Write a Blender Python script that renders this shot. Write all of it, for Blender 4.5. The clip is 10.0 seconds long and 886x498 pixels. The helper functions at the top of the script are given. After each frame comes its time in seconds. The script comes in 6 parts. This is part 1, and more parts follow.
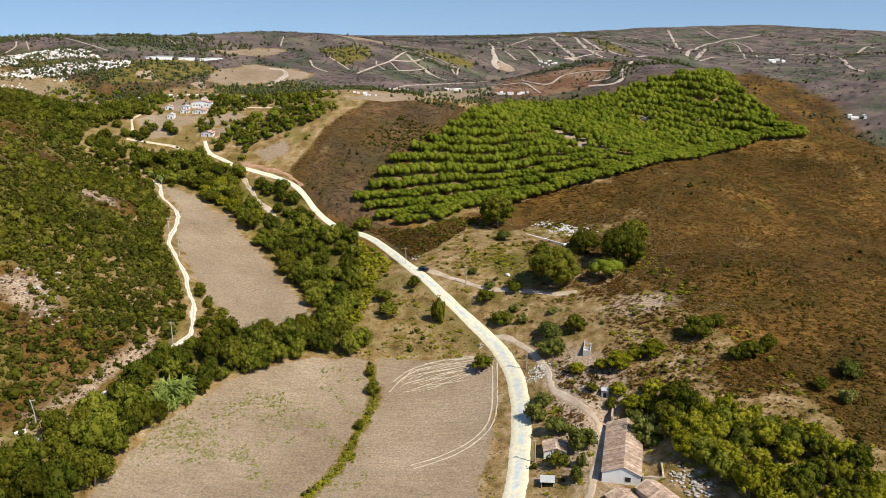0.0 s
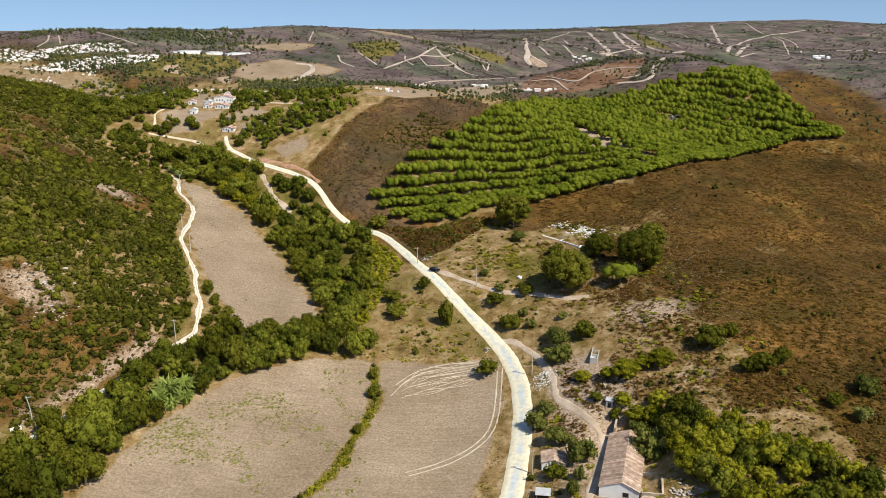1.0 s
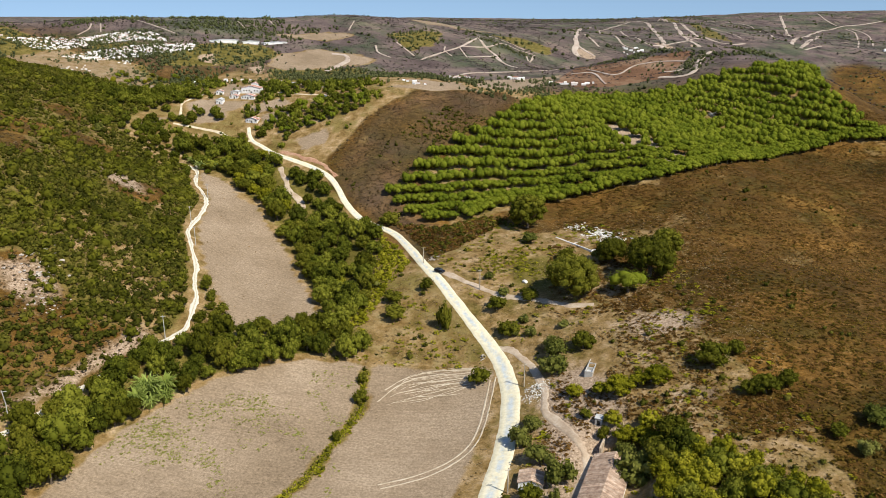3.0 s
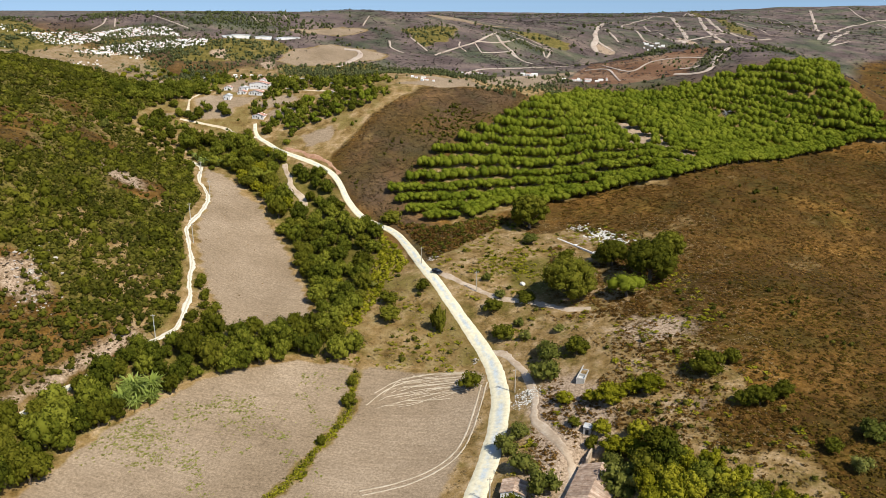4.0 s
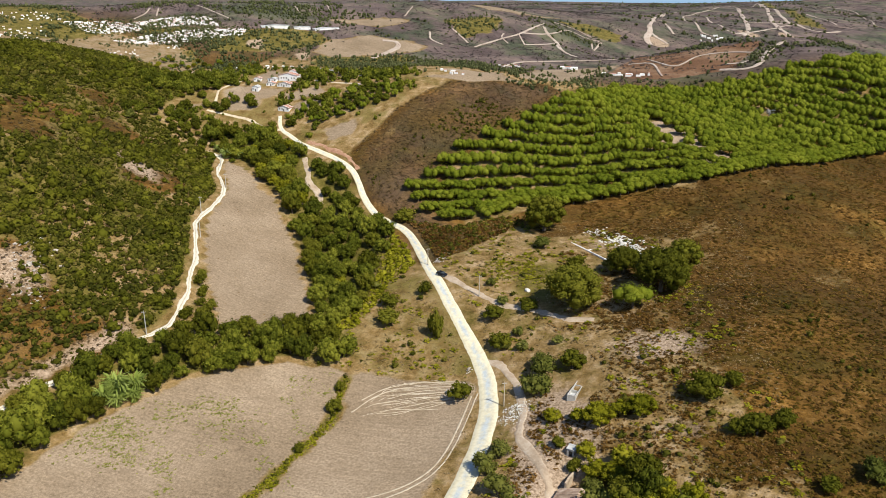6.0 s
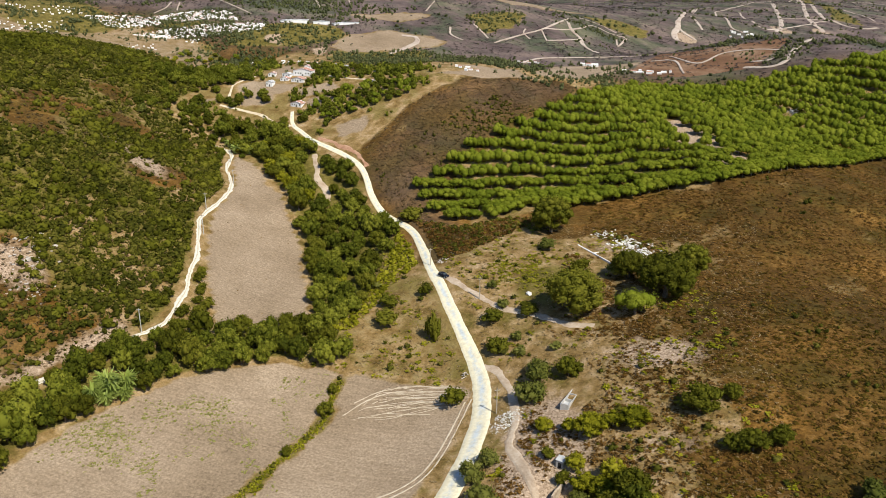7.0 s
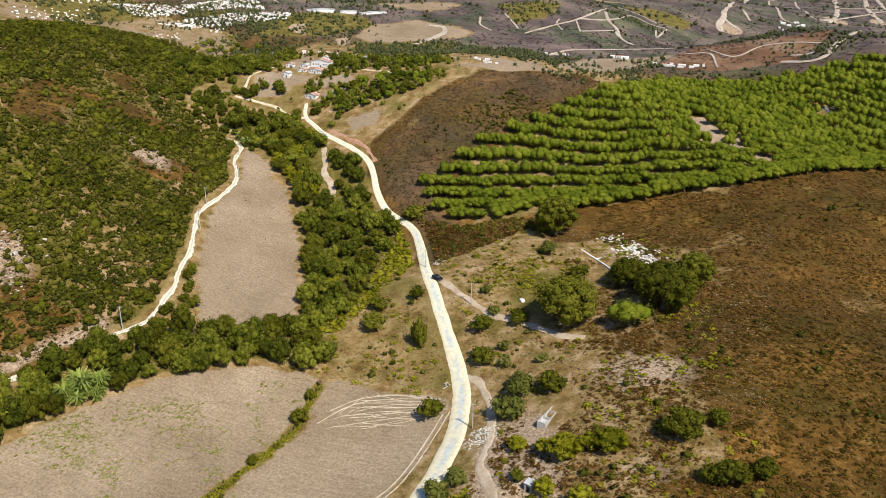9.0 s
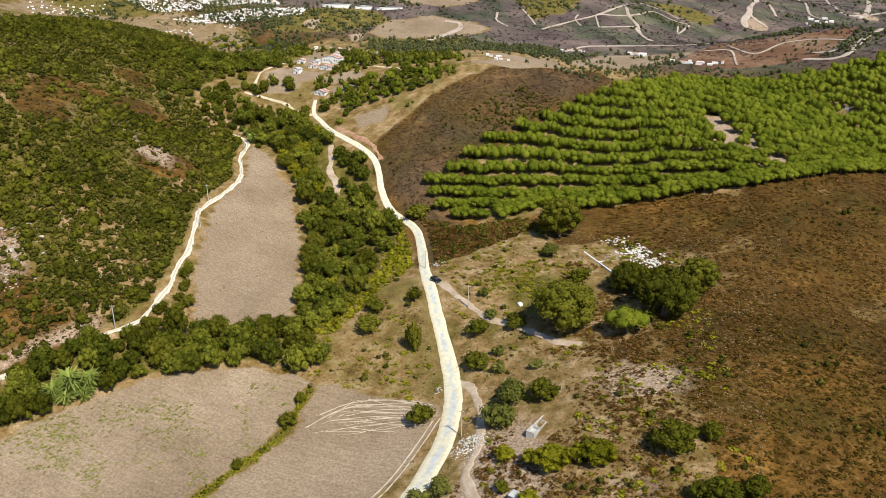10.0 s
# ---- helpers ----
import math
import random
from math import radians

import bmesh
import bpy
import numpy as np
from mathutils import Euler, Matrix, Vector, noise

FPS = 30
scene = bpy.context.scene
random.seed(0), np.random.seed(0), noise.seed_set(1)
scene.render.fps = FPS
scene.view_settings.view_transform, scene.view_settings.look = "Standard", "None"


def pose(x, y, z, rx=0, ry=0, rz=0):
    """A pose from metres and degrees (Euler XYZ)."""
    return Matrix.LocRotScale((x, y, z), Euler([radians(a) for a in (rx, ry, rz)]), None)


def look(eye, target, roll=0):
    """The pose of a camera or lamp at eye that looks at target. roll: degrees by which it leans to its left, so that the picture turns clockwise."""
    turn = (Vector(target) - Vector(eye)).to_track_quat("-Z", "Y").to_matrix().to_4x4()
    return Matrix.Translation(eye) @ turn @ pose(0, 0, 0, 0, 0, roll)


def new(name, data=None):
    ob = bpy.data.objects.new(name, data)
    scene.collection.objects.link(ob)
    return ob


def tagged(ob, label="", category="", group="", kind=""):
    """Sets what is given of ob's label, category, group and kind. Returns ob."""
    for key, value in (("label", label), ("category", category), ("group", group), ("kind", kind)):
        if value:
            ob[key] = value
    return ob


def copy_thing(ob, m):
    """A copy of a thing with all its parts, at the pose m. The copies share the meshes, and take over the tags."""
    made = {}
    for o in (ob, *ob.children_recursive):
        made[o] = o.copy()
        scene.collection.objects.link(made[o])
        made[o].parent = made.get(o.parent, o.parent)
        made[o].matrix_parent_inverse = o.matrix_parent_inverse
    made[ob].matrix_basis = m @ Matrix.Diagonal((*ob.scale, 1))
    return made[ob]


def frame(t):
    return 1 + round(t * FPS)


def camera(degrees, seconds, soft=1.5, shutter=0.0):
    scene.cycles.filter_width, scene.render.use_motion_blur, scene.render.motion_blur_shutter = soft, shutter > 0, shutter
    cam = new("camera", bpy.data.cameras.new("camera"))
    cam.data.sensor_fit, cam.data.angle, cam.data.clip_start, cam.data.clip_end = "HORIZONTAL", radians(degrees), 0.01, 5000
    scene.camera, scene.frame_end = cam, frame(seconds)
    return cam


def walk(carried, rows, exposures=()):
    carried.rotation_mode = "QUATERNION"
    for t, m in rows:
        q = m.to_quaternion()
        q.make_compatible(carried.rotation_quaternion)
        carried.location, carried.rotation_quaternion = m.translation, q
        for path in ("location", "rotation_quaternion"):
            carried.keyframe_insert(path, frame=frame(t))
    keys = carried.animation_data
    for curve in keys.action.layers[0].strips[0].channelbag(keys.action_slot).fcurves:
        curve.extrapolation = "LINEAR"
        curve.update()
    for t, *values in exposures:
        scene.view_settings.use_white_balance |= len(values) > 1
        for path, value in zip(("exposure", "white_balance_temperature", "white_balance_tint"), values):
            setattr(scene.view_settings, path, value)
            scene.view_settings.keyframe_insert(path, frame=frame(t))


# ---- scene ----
cam = camera(57.46, 10.0, soft=0.6)
ROWS = [
    (0, 0.00, 0.00, 110.00, -0.000, -16.810, -0.196),
    (0.5, 5.33, 2.96, 110.48, 1.497, -17.027, -0.160),
    (1, 10.45, 5.80, 110.85, 2.925, -17.225, -0.126),
    (1.5, 15.59, 8.72, 111.14, 4.272, -17.411, -0.080),
    (2, 20.51, 11.59, 111.46, 5.481, -17.604, -0.027),
    (2.5, 25.33, 14.63, 111.77, 6.529, -17.804, 0.030),
    (4, 39.45, 23.89, 112.98, 9.412, -18.422, 0.054),
    (4.5, 44.09, 27.27, 113.40, 10.514, -18.629, 0.033),
    (5, 48.68, 30.79, 113.74, 11.699, -18.822, 0.031),
    (5.5, 53.14, 34.47, 113.97, 12.940, -19.005, 0.053),
    (7, 65.99, 46.10, 114.71, 16.570, -19.599, 0.147),
    (7.5, 70.05, 50.17, 115.00, 17.634, -19.830, 0.149),
    (8, 73.86, 54.20, 115.30, 18.606, -20.051, 0.143),
    (8.5, 77.39, 58.40, 115.50, 19.533, -20.256, 0.125),
    (9, 80.92, 62.60, 115.67, 20.517, -20.445, 0.078),
    (9.5, 84.33, 66.89, 115.73, 21.550, -20.621, 0.014),
    (10, 87.64, 71.12, 115.71, 22.604, -20.780, -0.041),
]
walk(cam, [(t, pose(x, y, z, 0, 0, yaw) @ pose(0, 0, 0, 90 + tilt, 0, 0) @ pose(0, 0, 0, 0, 0, roll)) for t, x, y, z, yaw, tilt, roll in ROWS])

# ---- light ----
world = bpy.data.worlds.new("sky")
scene.world = world
world.use_nodes = True
sky = world.node_tree.nodes.new("ShaderNodeTexSky")
sky.sky_type = "NISHITA"
sky.sun_disc = False
SUN_UP, SUN_ROUND = 50.0, 126.0          # height above the horizon, and bearing clockwise from +y
sky.sun_elevation, sky.sun_rotation = radians(SUN_UP), radians(SUN_ROUND)
sky.air_density, sky.dust_density, sky.ozone_density = 1.0, 0.4, 2.6
back = world.node_tree.nodes["Background"]
back.inputs["Strength"].default_value = 0.115
scene.view_settings.exposure = 0.23
# The land falls away below eye level, so the sky's own horizon is set that much lower.
where = world.node_tree.nodes.new("ShaderNodeTexCoord")
lower = world.node_tree.nodes.new("ShaderNodeVectorMath")
lower.operation = "ADD"
lower.inputs[1].default_value = (0, 0, 0.2)
world.node_tree.links.new(where.outputs["Generated"], lower.inputs[0])
world.node_tree.links.new(lower.outputs["Vector"], sky.inputs["Vector"])
world.node_tree.links.new(sky.outputs["Color"], back.inputs["Color"])
sun_data = bpy.data.lights.new("sun", "SUN")
sun_data.energy, sun_data.angle, sun_data.color = 5.0, radians(0.55), (1.0, 0.93, 0.8)
sun = new("sun", sun_data)
sun.matrix_world = look((0, 0, 0), (-math.sin(radians(SUN_ROUND)) * math.cos(radians(SUN_UP)), -math.cos(radians(SUN_ROUND)) * math.cos(radians(SUN_UP)), -math.sin(radians(SUN_UP))))

# ---- materials ----
def nodes_of(name):
    mat = bpy.data.materials.new(name)
    mat.use_nodes = True
    tree = mat.node_tree
    return mat, tree, tree.nodes["Principled BSDF"]


def add(tree, kind, **values):
    node = tree.nodes.new(kind)
    for key, value in values.items():
        node.inputs[key.replace("_", " ")].default_value = value
    return node


def noise_at(tree, scale, detail=4.0, rough=0.6):
    """Noise in world metres; scale is features for each metre."""
    geo = tree.nodes.new("ShaderNodeNewGeometry")
    n = add(tree, "ShaderNodeTexNoise", Scale=scale, Detail=detail, Roughness=rough)
    tree.links.new(geo.outputs["Position"], n.inputs["Vector"])
    return n.outputs["Fac"]


def ramp(tree, fac, stops):
    node = tree.nodes.new("ShaderNodeValToRGB")
    els = node.color_ramp.elements
    while len(els) < len(stops):
        els.new(0.5)
    for el, (pos, col) in zip(els, stops):
        el.position, el.color = pos, (*col, 1)
    tree.links.new(fac, node.inputs["Fac"])
    return node.outputs["Color"]


def mix(tree, fac, a, b, kind="MIX"):
    node = tree.nodes.new("ShaderNodeMix")
    node.data_type, node.blend_type = "RGBA", kind
    for sock, value in ((node.inputs["Factor"], fac), (node.inputs["A"], a), (node.inputs["B"], b)):
        if isinstance(value, (int, float)):
            sock.default_value = value
        elif isinstance(value, tuple):
            sock.default_value = (*value, 1)
        else:
            tree.links.new(value, sock)
    return node.outputs["Result"]


def maths(tree, op, a, b=0.0, clamp=False):
    node = tree.nodes.new("ShaderNodeMath")
    node.operation, node.use_clamp = op, clamp
    for sock, value in zip(node.inputs, (a, b)):
        if isinstance(value, (int, float)):
            sock.default_value = value
        else:
            tree.links.new(value, sock)
    return node.outputs["Value"]


def relief(tree, shader, height, strength, distance):
    bump = add(tree, "ShaderNodeBump", Strength=strength, Distance=distance)
    tree.links.new(height, bump.inputs["Height"])
    tree.links.new(bump.outputs["Normal"], shader.inputs["Normal"])


def earthy(name, dark, mid, light, scale=0.5, fine=4.0, rough=0.95, bump=0.15, vary=0.0):
    """A mottled matt surface: soil, plaster, tiles, stone, by its colours and grain."""
    mat, tree, shader = nodes_of(name)
    n1, n2 = noise_at(tree, scale), noise_at(tree, fine, 6.0, 0.7)
    both = maths(tree, "ADD", maths(tree, "MULTIPLY", n1, 0.6), maths(tree, "MULTIPLY", n2, 0.4))
    col = ramp(tree, both, [(0.36, dark), (0.5, mid), (0.64, light)])
    if vary:
        info = tree.nodes.new("ShaderNodeObjectInfo")
        col = mix(tree, 1.0, col, ramp(tree, info.outputs["Random"], [(0.0, (1 - vary,) * 3), (0.6, (1.0, 1.0, 1.0)), (1.0, (1 + vary, 1 + 1.1 * vary, 1 + 1.2 * vary))]), "MULTIPLY")
    tree.links.new(col, shader.inputs["Base Color"])
    shader.inputs["Roughness"].default_value = rough
    relief(tree, shader, n2, 0.6, bump)
    return mat


def leafy(name, dark, mid, light, shine=0.06):
    """Foliage: one tone for each plant, small differences from leaf to leaf, light through the leaves."""
    mat, tree, shader = nodes_of(name)
    info, geo = tree.nodes.new("ShaderNodeObjectInfo"), tree.nodes.new("ShaderNodeNewGeometry")
    tint = tree.nodes.new("ShaderNodeAttribute")
    tint.attribute_name = "tint"
    plant = maths(tree, "FRACT", maths(tree, "ADD", info.outputs["Random"], tint.outputs["Fac"]))
    fac = maths(tree, "ADD", maths(tree, "MULTIPLY", plant, 0.55), maths(tree, "MULTIPLY", geo.outputs["Random Per Island"], 0.45))
    fac = maths(tree, "ADD", fac, maths(tree, "MULTIPLY", maths(tree, "SUBTRACT", noise_at(tree, 0.045, 4.0), 0.5), 1.1))
    col = ramp(tree, fac, [(0.12, dark), (0.5, mid), (0.9, light)])
    tree.links.new(col, shader.inputs["Base Color"])
    shader.inputs["Roughness"].default_value = 0.75
    shader.inputs["Specular IOR Level"].default_value = shine
    through_leaf = tree.nodes.new("ShaderNodeBsdfTranslucent")
    tree.links.new(col, through_leaf.inputs["Color"])
    blend = add(tree, "ShaderNodeMixShader", Fac=0.36)
    out = tree.nodes["Material Output"]
    tree.links.new(shader.outputs["BSDF"], blend.inputs[1])
    tree.links.new(through_leaf.outputs["BSDF"], blend.inputs[2])
    tree.links.new(blend.outputs["Shader"], out.inputs["Surface"])
    return mat


def land_material():
    """The ground: dry grass, with heath, hazed in colour far off, green growth, bare stone and ploughed soil where
    they lie.
    """
    mat, tree, shader = nodes_of("land")
    zone = tree.nodes.new("ShaderNodeAttribute")
    zone.attribute_name = "zone"
    parts = tree.nodes.new("ShaderNodeSeparateColor")
    tree.links.new(zone.outputs["Color"], parts.inputs["Color"])
    broad, middle, fine = noise_at(tree, 0.035, 5.0), noise_at(tree, 0.22, 5.0, 0.65), noise_at(tree, 1.5, 5.0, 0.7)
    grass = ramp(tree, middle, [(0.3, (0.105, 0.064, 0.016)), (0.43, (0.205, 0.133, 0.048)), (0.54, (0.285, 0.195, 0.09)), (0.7, (0.41, 0.305, 0.19))])
    grass = mix(tree, maths(tree, "MULTIPLY", maths(tree, "SUBTRACT", noise_at(tree, 0.09, 5.0, 0.7), 0.5), 5.0, clamp=True), grass, ramp(tree, middle, [(0.3, (0.06, 0.05, 0.008)), (0.5, (0.12, 0.097, 0.018)), (0.72, (0.21, 0.16, 0.05))]))
    clumps = maths(tree, "ADD", maths(tree, "MULTIPLY", middle, 0.5), maths(tree, "MULTIPLY", noise_at(tree, 0.8, 4.0, 0.7), 0.5))
    heath = ramp(tree, clumps, [(0.34, (0.042, 0.021, 0.003)), (0.46, (0.088, 0.045, 0.007)), (0.56, (0.13, 0.071, 0.016)), (0.7, (0.235, 0.15, 0.066))])
    olive = ramp(tree, clumps, [(0.34, (0.026, 0.018, 0.002)), (0.5, (0.058, 0.039, 0.005)), (0.7, (0.12, 0.08, 0.018))])
    heath = mix(tree, maths(tree, "MULTIPLY", maths(tree, "SUBTRACT", noise_at(tree, 0.055, 5.0, 0.65), 0.48), 6.0, clamp=True), heath, olive)
    heath = mix(tree, 1.0, heath, ramp(tree, noise_at(tree, 0.03, 6.0, 0.68), [(0.36, (0.64, 0.63, 0.56)), (0.48, (0.92, 0.9, 0.8)), (0.56, (1.2, 1.16, 1.06)), (0.66, (1.85, 1.8, 1.8))]), "MULTIPLY")
    # Far heath: heather's grey-purple, paled and cooled so distance haze sits in the colour.
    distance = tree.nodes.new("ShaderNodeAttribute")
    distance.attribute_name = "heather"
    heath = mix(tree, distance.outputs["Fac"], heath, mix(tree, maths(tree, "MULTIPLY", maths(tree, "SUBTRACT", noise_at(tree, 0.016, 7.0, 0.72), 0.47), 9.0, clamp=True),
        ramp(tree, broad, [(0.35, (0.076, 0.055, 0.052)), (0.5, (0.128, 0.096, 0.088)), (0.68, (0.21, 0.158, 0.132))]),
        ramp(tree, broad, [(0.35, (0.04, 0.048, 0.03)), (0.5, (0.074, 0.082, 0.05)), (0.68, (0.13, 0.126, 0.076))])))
    rust = tree.nodes.new("ShaderNodeAttribute")
    rust.attribute_name = "rust"
    green = ramp(tree, middle, [(0.3, (0.06, 0.053, 0.008)), (0.5, (0.125, 0.103, 0.02)), (0.72, (0.23, 0.175, 0.06))])
    stone = ramp(tree, fine, [(0.3, (0.22, 0.155, 0.1)), (0.5, (0.34, 0.252, 0.175)), (0.7, (0.46, 0.37, 0.285))])
    soil = ramp(tree, maths(tree, "ADD", maths(tree, "MULTIPLY", broad, 0.55), maths(tree, "MULTIPLY", fine, 0.45)),
                [(0.34, (0.17, 0.125, 0.079)), (0.46, (0.245, 0.184, 0.121)), (0.55, (0.288, 0.22, 0.15)), (0.68, (0.375, 0.297, 0.212))])
    geo = tree.nodes.new("ShaderNodeNewGeometry")
    stretch = add(tree, "ShaderNodeMapping")
    stretch.inputs["Scale"].default_value, stretch.inputs["Rotation"].default_value = (0.1, 1.3, 1.0), (0, 0, 0.35)
    tree.links.new(geo.outputs["Position"], stretch.inputs["Vector"])
    streak = add(tree, "ShaderNodeTexNoise", Scale=1.0, Detail=4.0, Roughness=0.65)
    tree.links.new(stretch.outputs["Vector"], streak.inputs["Vector"])
    soil = mix(tree, 0.5, soil, ramp(tree, streak.outputs["Fac"], [(0.3, (0.72, 0.71, 0.68)), (0.5, (1.0, 1.0, 1.0)), (0.7, (1.25, 1.24, 1.22))]), "MULTIPLY")

    def edge(channel):
        shifted = maths(tree, "ADD", channel, maths(tree, "MULTIPLY", maths(tree, "SUBTRACT", middle, 0.5), 0.9))
        return maths(tree, "MULTIPLY", maths(tree, "SUBTRACT", shifted, 0.32), 2.8, clamp=True)

    col = mix(tree, edge(parts.outputs["Red"]), grass, heath)
    col = mix(tree, edge(parts.outputs["Green"]), col, green)
    col = mix(tree, edge(parts.outputs["Blue"]), col, stone)
    col = mix(tree, edge(zone.outputs["Alpha"]), col, soil)
    col = mix(tree, edge(rust.outputs["Fac"]), col, ramp(tree, broad, [(0.3, (0.11, 0.055, 0.028)), (0.5, (0.17, 0.092, 0.05)), (0.7, (0.3, 0.2, 0.13))]))
    speck = ramp(tree, fine, [(0.28, (0.5, 0.48, 0.44)), (0.5, (1.0, 1.0, 1.0)), (0.72, (1.35, 1.32, 1.26))])
    plain = maths(tree, "SUBTRACT", 0.75, maths(tree, "MULTIPLY", zone.outputs["Alpha"], 0.25))
    col = mix(tree, plain, col, speck, "MULTIPLY")
    grit = ramp(tree, noise_at(tree, 5.0, 3.0, 0.7), [(0.3, (0.68, 0.66, 0.62)), (0.5, (1.0, 1.0, 1.0)), (0.7, (1.22, 1.2, 1.16))])
    col = mix(tree, plain, col, grit, "MULTIPLY")
    tree.links.new(col, shader.inputs["Base Color"])
    shader.inputs["Roughness"].default_value = 0.97
    shader.inputs["Specular IOR Level"].default_value = 0.2
    relief(tree, shader, maths(tree, "ADD", middle, maths(tree, "MULTIPLY", fine, 0.35)), 0.7, 0.7)
    bump = next(n for n in tree.nodes if n.bl_idname == "ShaderNodeBump")
    tree.links.new(maths(tree, "SUBTRACT", 0.75, maths(tree, "MULTIPLY", zone.outputs["Alpha"], 0.6)), bump.inputs["Strength"])
    return mat


def road_material():
    """Chalky compacted road with greyer wheel lanes and patches."""
    mat, tree, shader = nodes_of("road")
    side = tree.nodes.new("ShaderNodeAttribute")
    side.attribute_name = "side"
    broad, fine = noise_at(tree, 0.3, 5.0, 0.7), noise_at(tree, 0.9, 5.0, 0.65)
    chalk = ramp(tree, fine, [(0.3, (0.55, 0.5, 0.35)), (0.5, (0.66, 0.61, 0.44)), (0.75, (0.74, 0.7, 0.54))])
    worn = ramp(tree, fine, [(0.3, (0.36, 0.4, 0.42)), (0.5, (0.46, 0.51, 0.53)), (0.8, (0.58, 0.62, 0.62))])
    lane = maths(tree, "SUBTRACT", 1.25, maths(tree, "MULTIPLY", side.outputs["Fac"], 2.2), clamp=True)
    lane = maths(tree, "MULTIPLY", lane, maths(tree, "MULTIPLY", maths(tree, "SUBTRACT", broad, 0.4), 6.0, clamp=True))
    tree.links.new(mix(tree, lane, chalk, worn), shader.inputs["Base Color"])
    shader.inputs["Roughness"].default_value = 0.9
    relief(tree, shader, fine, 0.25, 0.02)
    return mat


def wheel_track_material():
    """Two pale wheel lines with a greyer crown between them."""
    mat, tree, shader = nodes_of("wheel track")
    side = tree.nodes.new("ShaderNodeAttribute")
    side.attribute_name = "side"
    fine = noise_at(tree, 1.6, 5.0, 0.7)
    pale = ramp(tree, fine, [(0.3, (0.52, 0.47, 0.37)), (0.55, (0.64, 0.6, 0.5)), (0.75, (0.72, 0.69, 0.6))])
    crown = ramp(tree, fine, [(0.3, (0.24, 0.2, 0.12)), (0.55, (0.36, 0.31, 0.21)), (0.75, (0.48, 0.42, 0.3))])
    middle = maths(tree, "SUBTRACT", 1.0, maths(tree, "MULTIPLY", side.outputs["Fac"], 2.6), clamp=True)
    tree.links.new(mix(tree, maths(tree, "MULTIPLY", middle, 0.75), pale, crown), shader.inputs["Base Color"])
    shader.inputs["Roughness"].default_value = 0.95
    relief(tree, shader, fine, 0.5, 0.08)
    return mat


LAND, ROAD, WHEELED = land_material(), road_material(), wheel_track_material()
TRACK = earthy("pale dirt", (0.44, 0.35, 0.23), (0.58, 0.49, 0.35), (0.68, 0.61, 0.47), 0.3, 2.0)
PATH = earthy("path soil", (0.31, 0.23, 0.155), (0.42, 0.33, 0.24), (0.52, 0.44, 0.345), 0.3, 2.0)
FARTRACK = earthy("graded bare earth", (0.29, 0.22, 0.17), (0.4, 0.325, 0.265), (0.5, 0.43, 0.365), 0.06, 0.5)
BARK = earthy("bark", (0.05, 0.035, 0.022), (0.1, 0.075, 0.05), (0.16, 0.125, 0.09), 2.0, 12.0)
OAK = leafy("oak leaves", (0.056, 0.06, 0.005), (0.115, 0.118, 0.01), (0.195, 0.187, 0.022))
RIVER_LEAF = leafy("alder and willow leaves", (0.05, 0.06, 0.006), (0.118, 0.132, 0.012), (0.245, 0.25, 0.03))
PINE = leafy("stone pine needles", (0.115, 0.147, 0.011), (0.17, 0.202, 0.015), (0.23, 0.254, 0.025))
GOLD = leafy("yellow-green leaves", (0.115, 0.118, 0.006), (0.235, 0.226, 0.012), (0.36, 0.335, 0.03))
GREY = leafy("grey-green leaves", (0.085, 0.097, 0.016), (0.155, 0.163, 0.032), (0.235, 0.235, 0.06))
REED = leafy("giant cane leaves", (0.24, 0.3, 0.06), (0.34, 0.41, 0.1), (0.45, 0.52, 0.17))
SHRUB = leafy("hillside shrub leaves", (0.042, 0.046, 0.006), (0.09, 0.091, 0.011), (0.17, 0.153, 0.026))
HEATH = leafy("dry heath twigs", (0.068, 0.036, 0.006), (0.155, 0.083, 0.017), (0.262, 0.149, 0.045), 0.1)
OLIVE = leafy("olive-brown heath twigs", (0.046, 0.031, 0.003), (0.096, 0.063, 0.007), (0.162, 0.107, 0.017), 0.1)
WEED = leafy("pale green weeds", (0.21, 0.22, 0.04), (0.28, 0.28, 0.07), (0.36, 0.345, 0.12), 0.2)
TUFT = leafy("dry grass tufts", (0.16, 0.115, 0.045), (0.26, 0.185, 0.085), (0.38, 0.29, 0.16), 0.2)
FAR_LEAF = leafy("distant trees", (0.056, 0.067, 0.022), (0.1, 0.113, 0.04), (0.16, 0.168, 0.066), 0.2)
GREY_HEATH = leafy("grey-brown heather twigs", (0.066, 0.045, 0.018), (0.132, 0.09, 0.039), (0.215, 0.156, 0.083), 0.1)
# Heather's own tone, with a little distance haze mixed into the colour.
FAR_HEATH = leafy("distant heather, greyed for haze", (0.05, 0.042, 0.038), (0.085, 0.07, 0.063), (0.135, 0.11, 0.098), 0.1)
LIME = earthy("limewashed wall", (0.66, 0.66, 0.64), (0.78, 0.78, 0.76), (0.84, 0.84, 0.82), 0.5, 3.0, 0.9, 0.02)
RENDERED = earthy("old render", (0.3, 0.22, 0.15), (0.45, 0.36, 0.26), (0.58, 0.49, 0.38), 0.5, 3.0, 0.95, 0.05)
RUBBLE = earthy("rubble stone", (0.24, 0.2, 0.16), (0.42, 0.37, 0.32), (0.6, 0.56, 0.5), 0.8, 4.0)
WHITE_STONE = earthy("white broken stone", (0.4, 0.38, 0.33), (0.62, 0.6, 0.55), (0.76, 0.75, 0.7), 0.8, 4.0)
TILES = earthy("clay roof tiles", (0.22, 0.14, 0.095), (0.4, 0.28, 0.2), (0.56, 0.45, 0.36), 0.9, 6.0, 0.9, 0.06, vary=0.35)
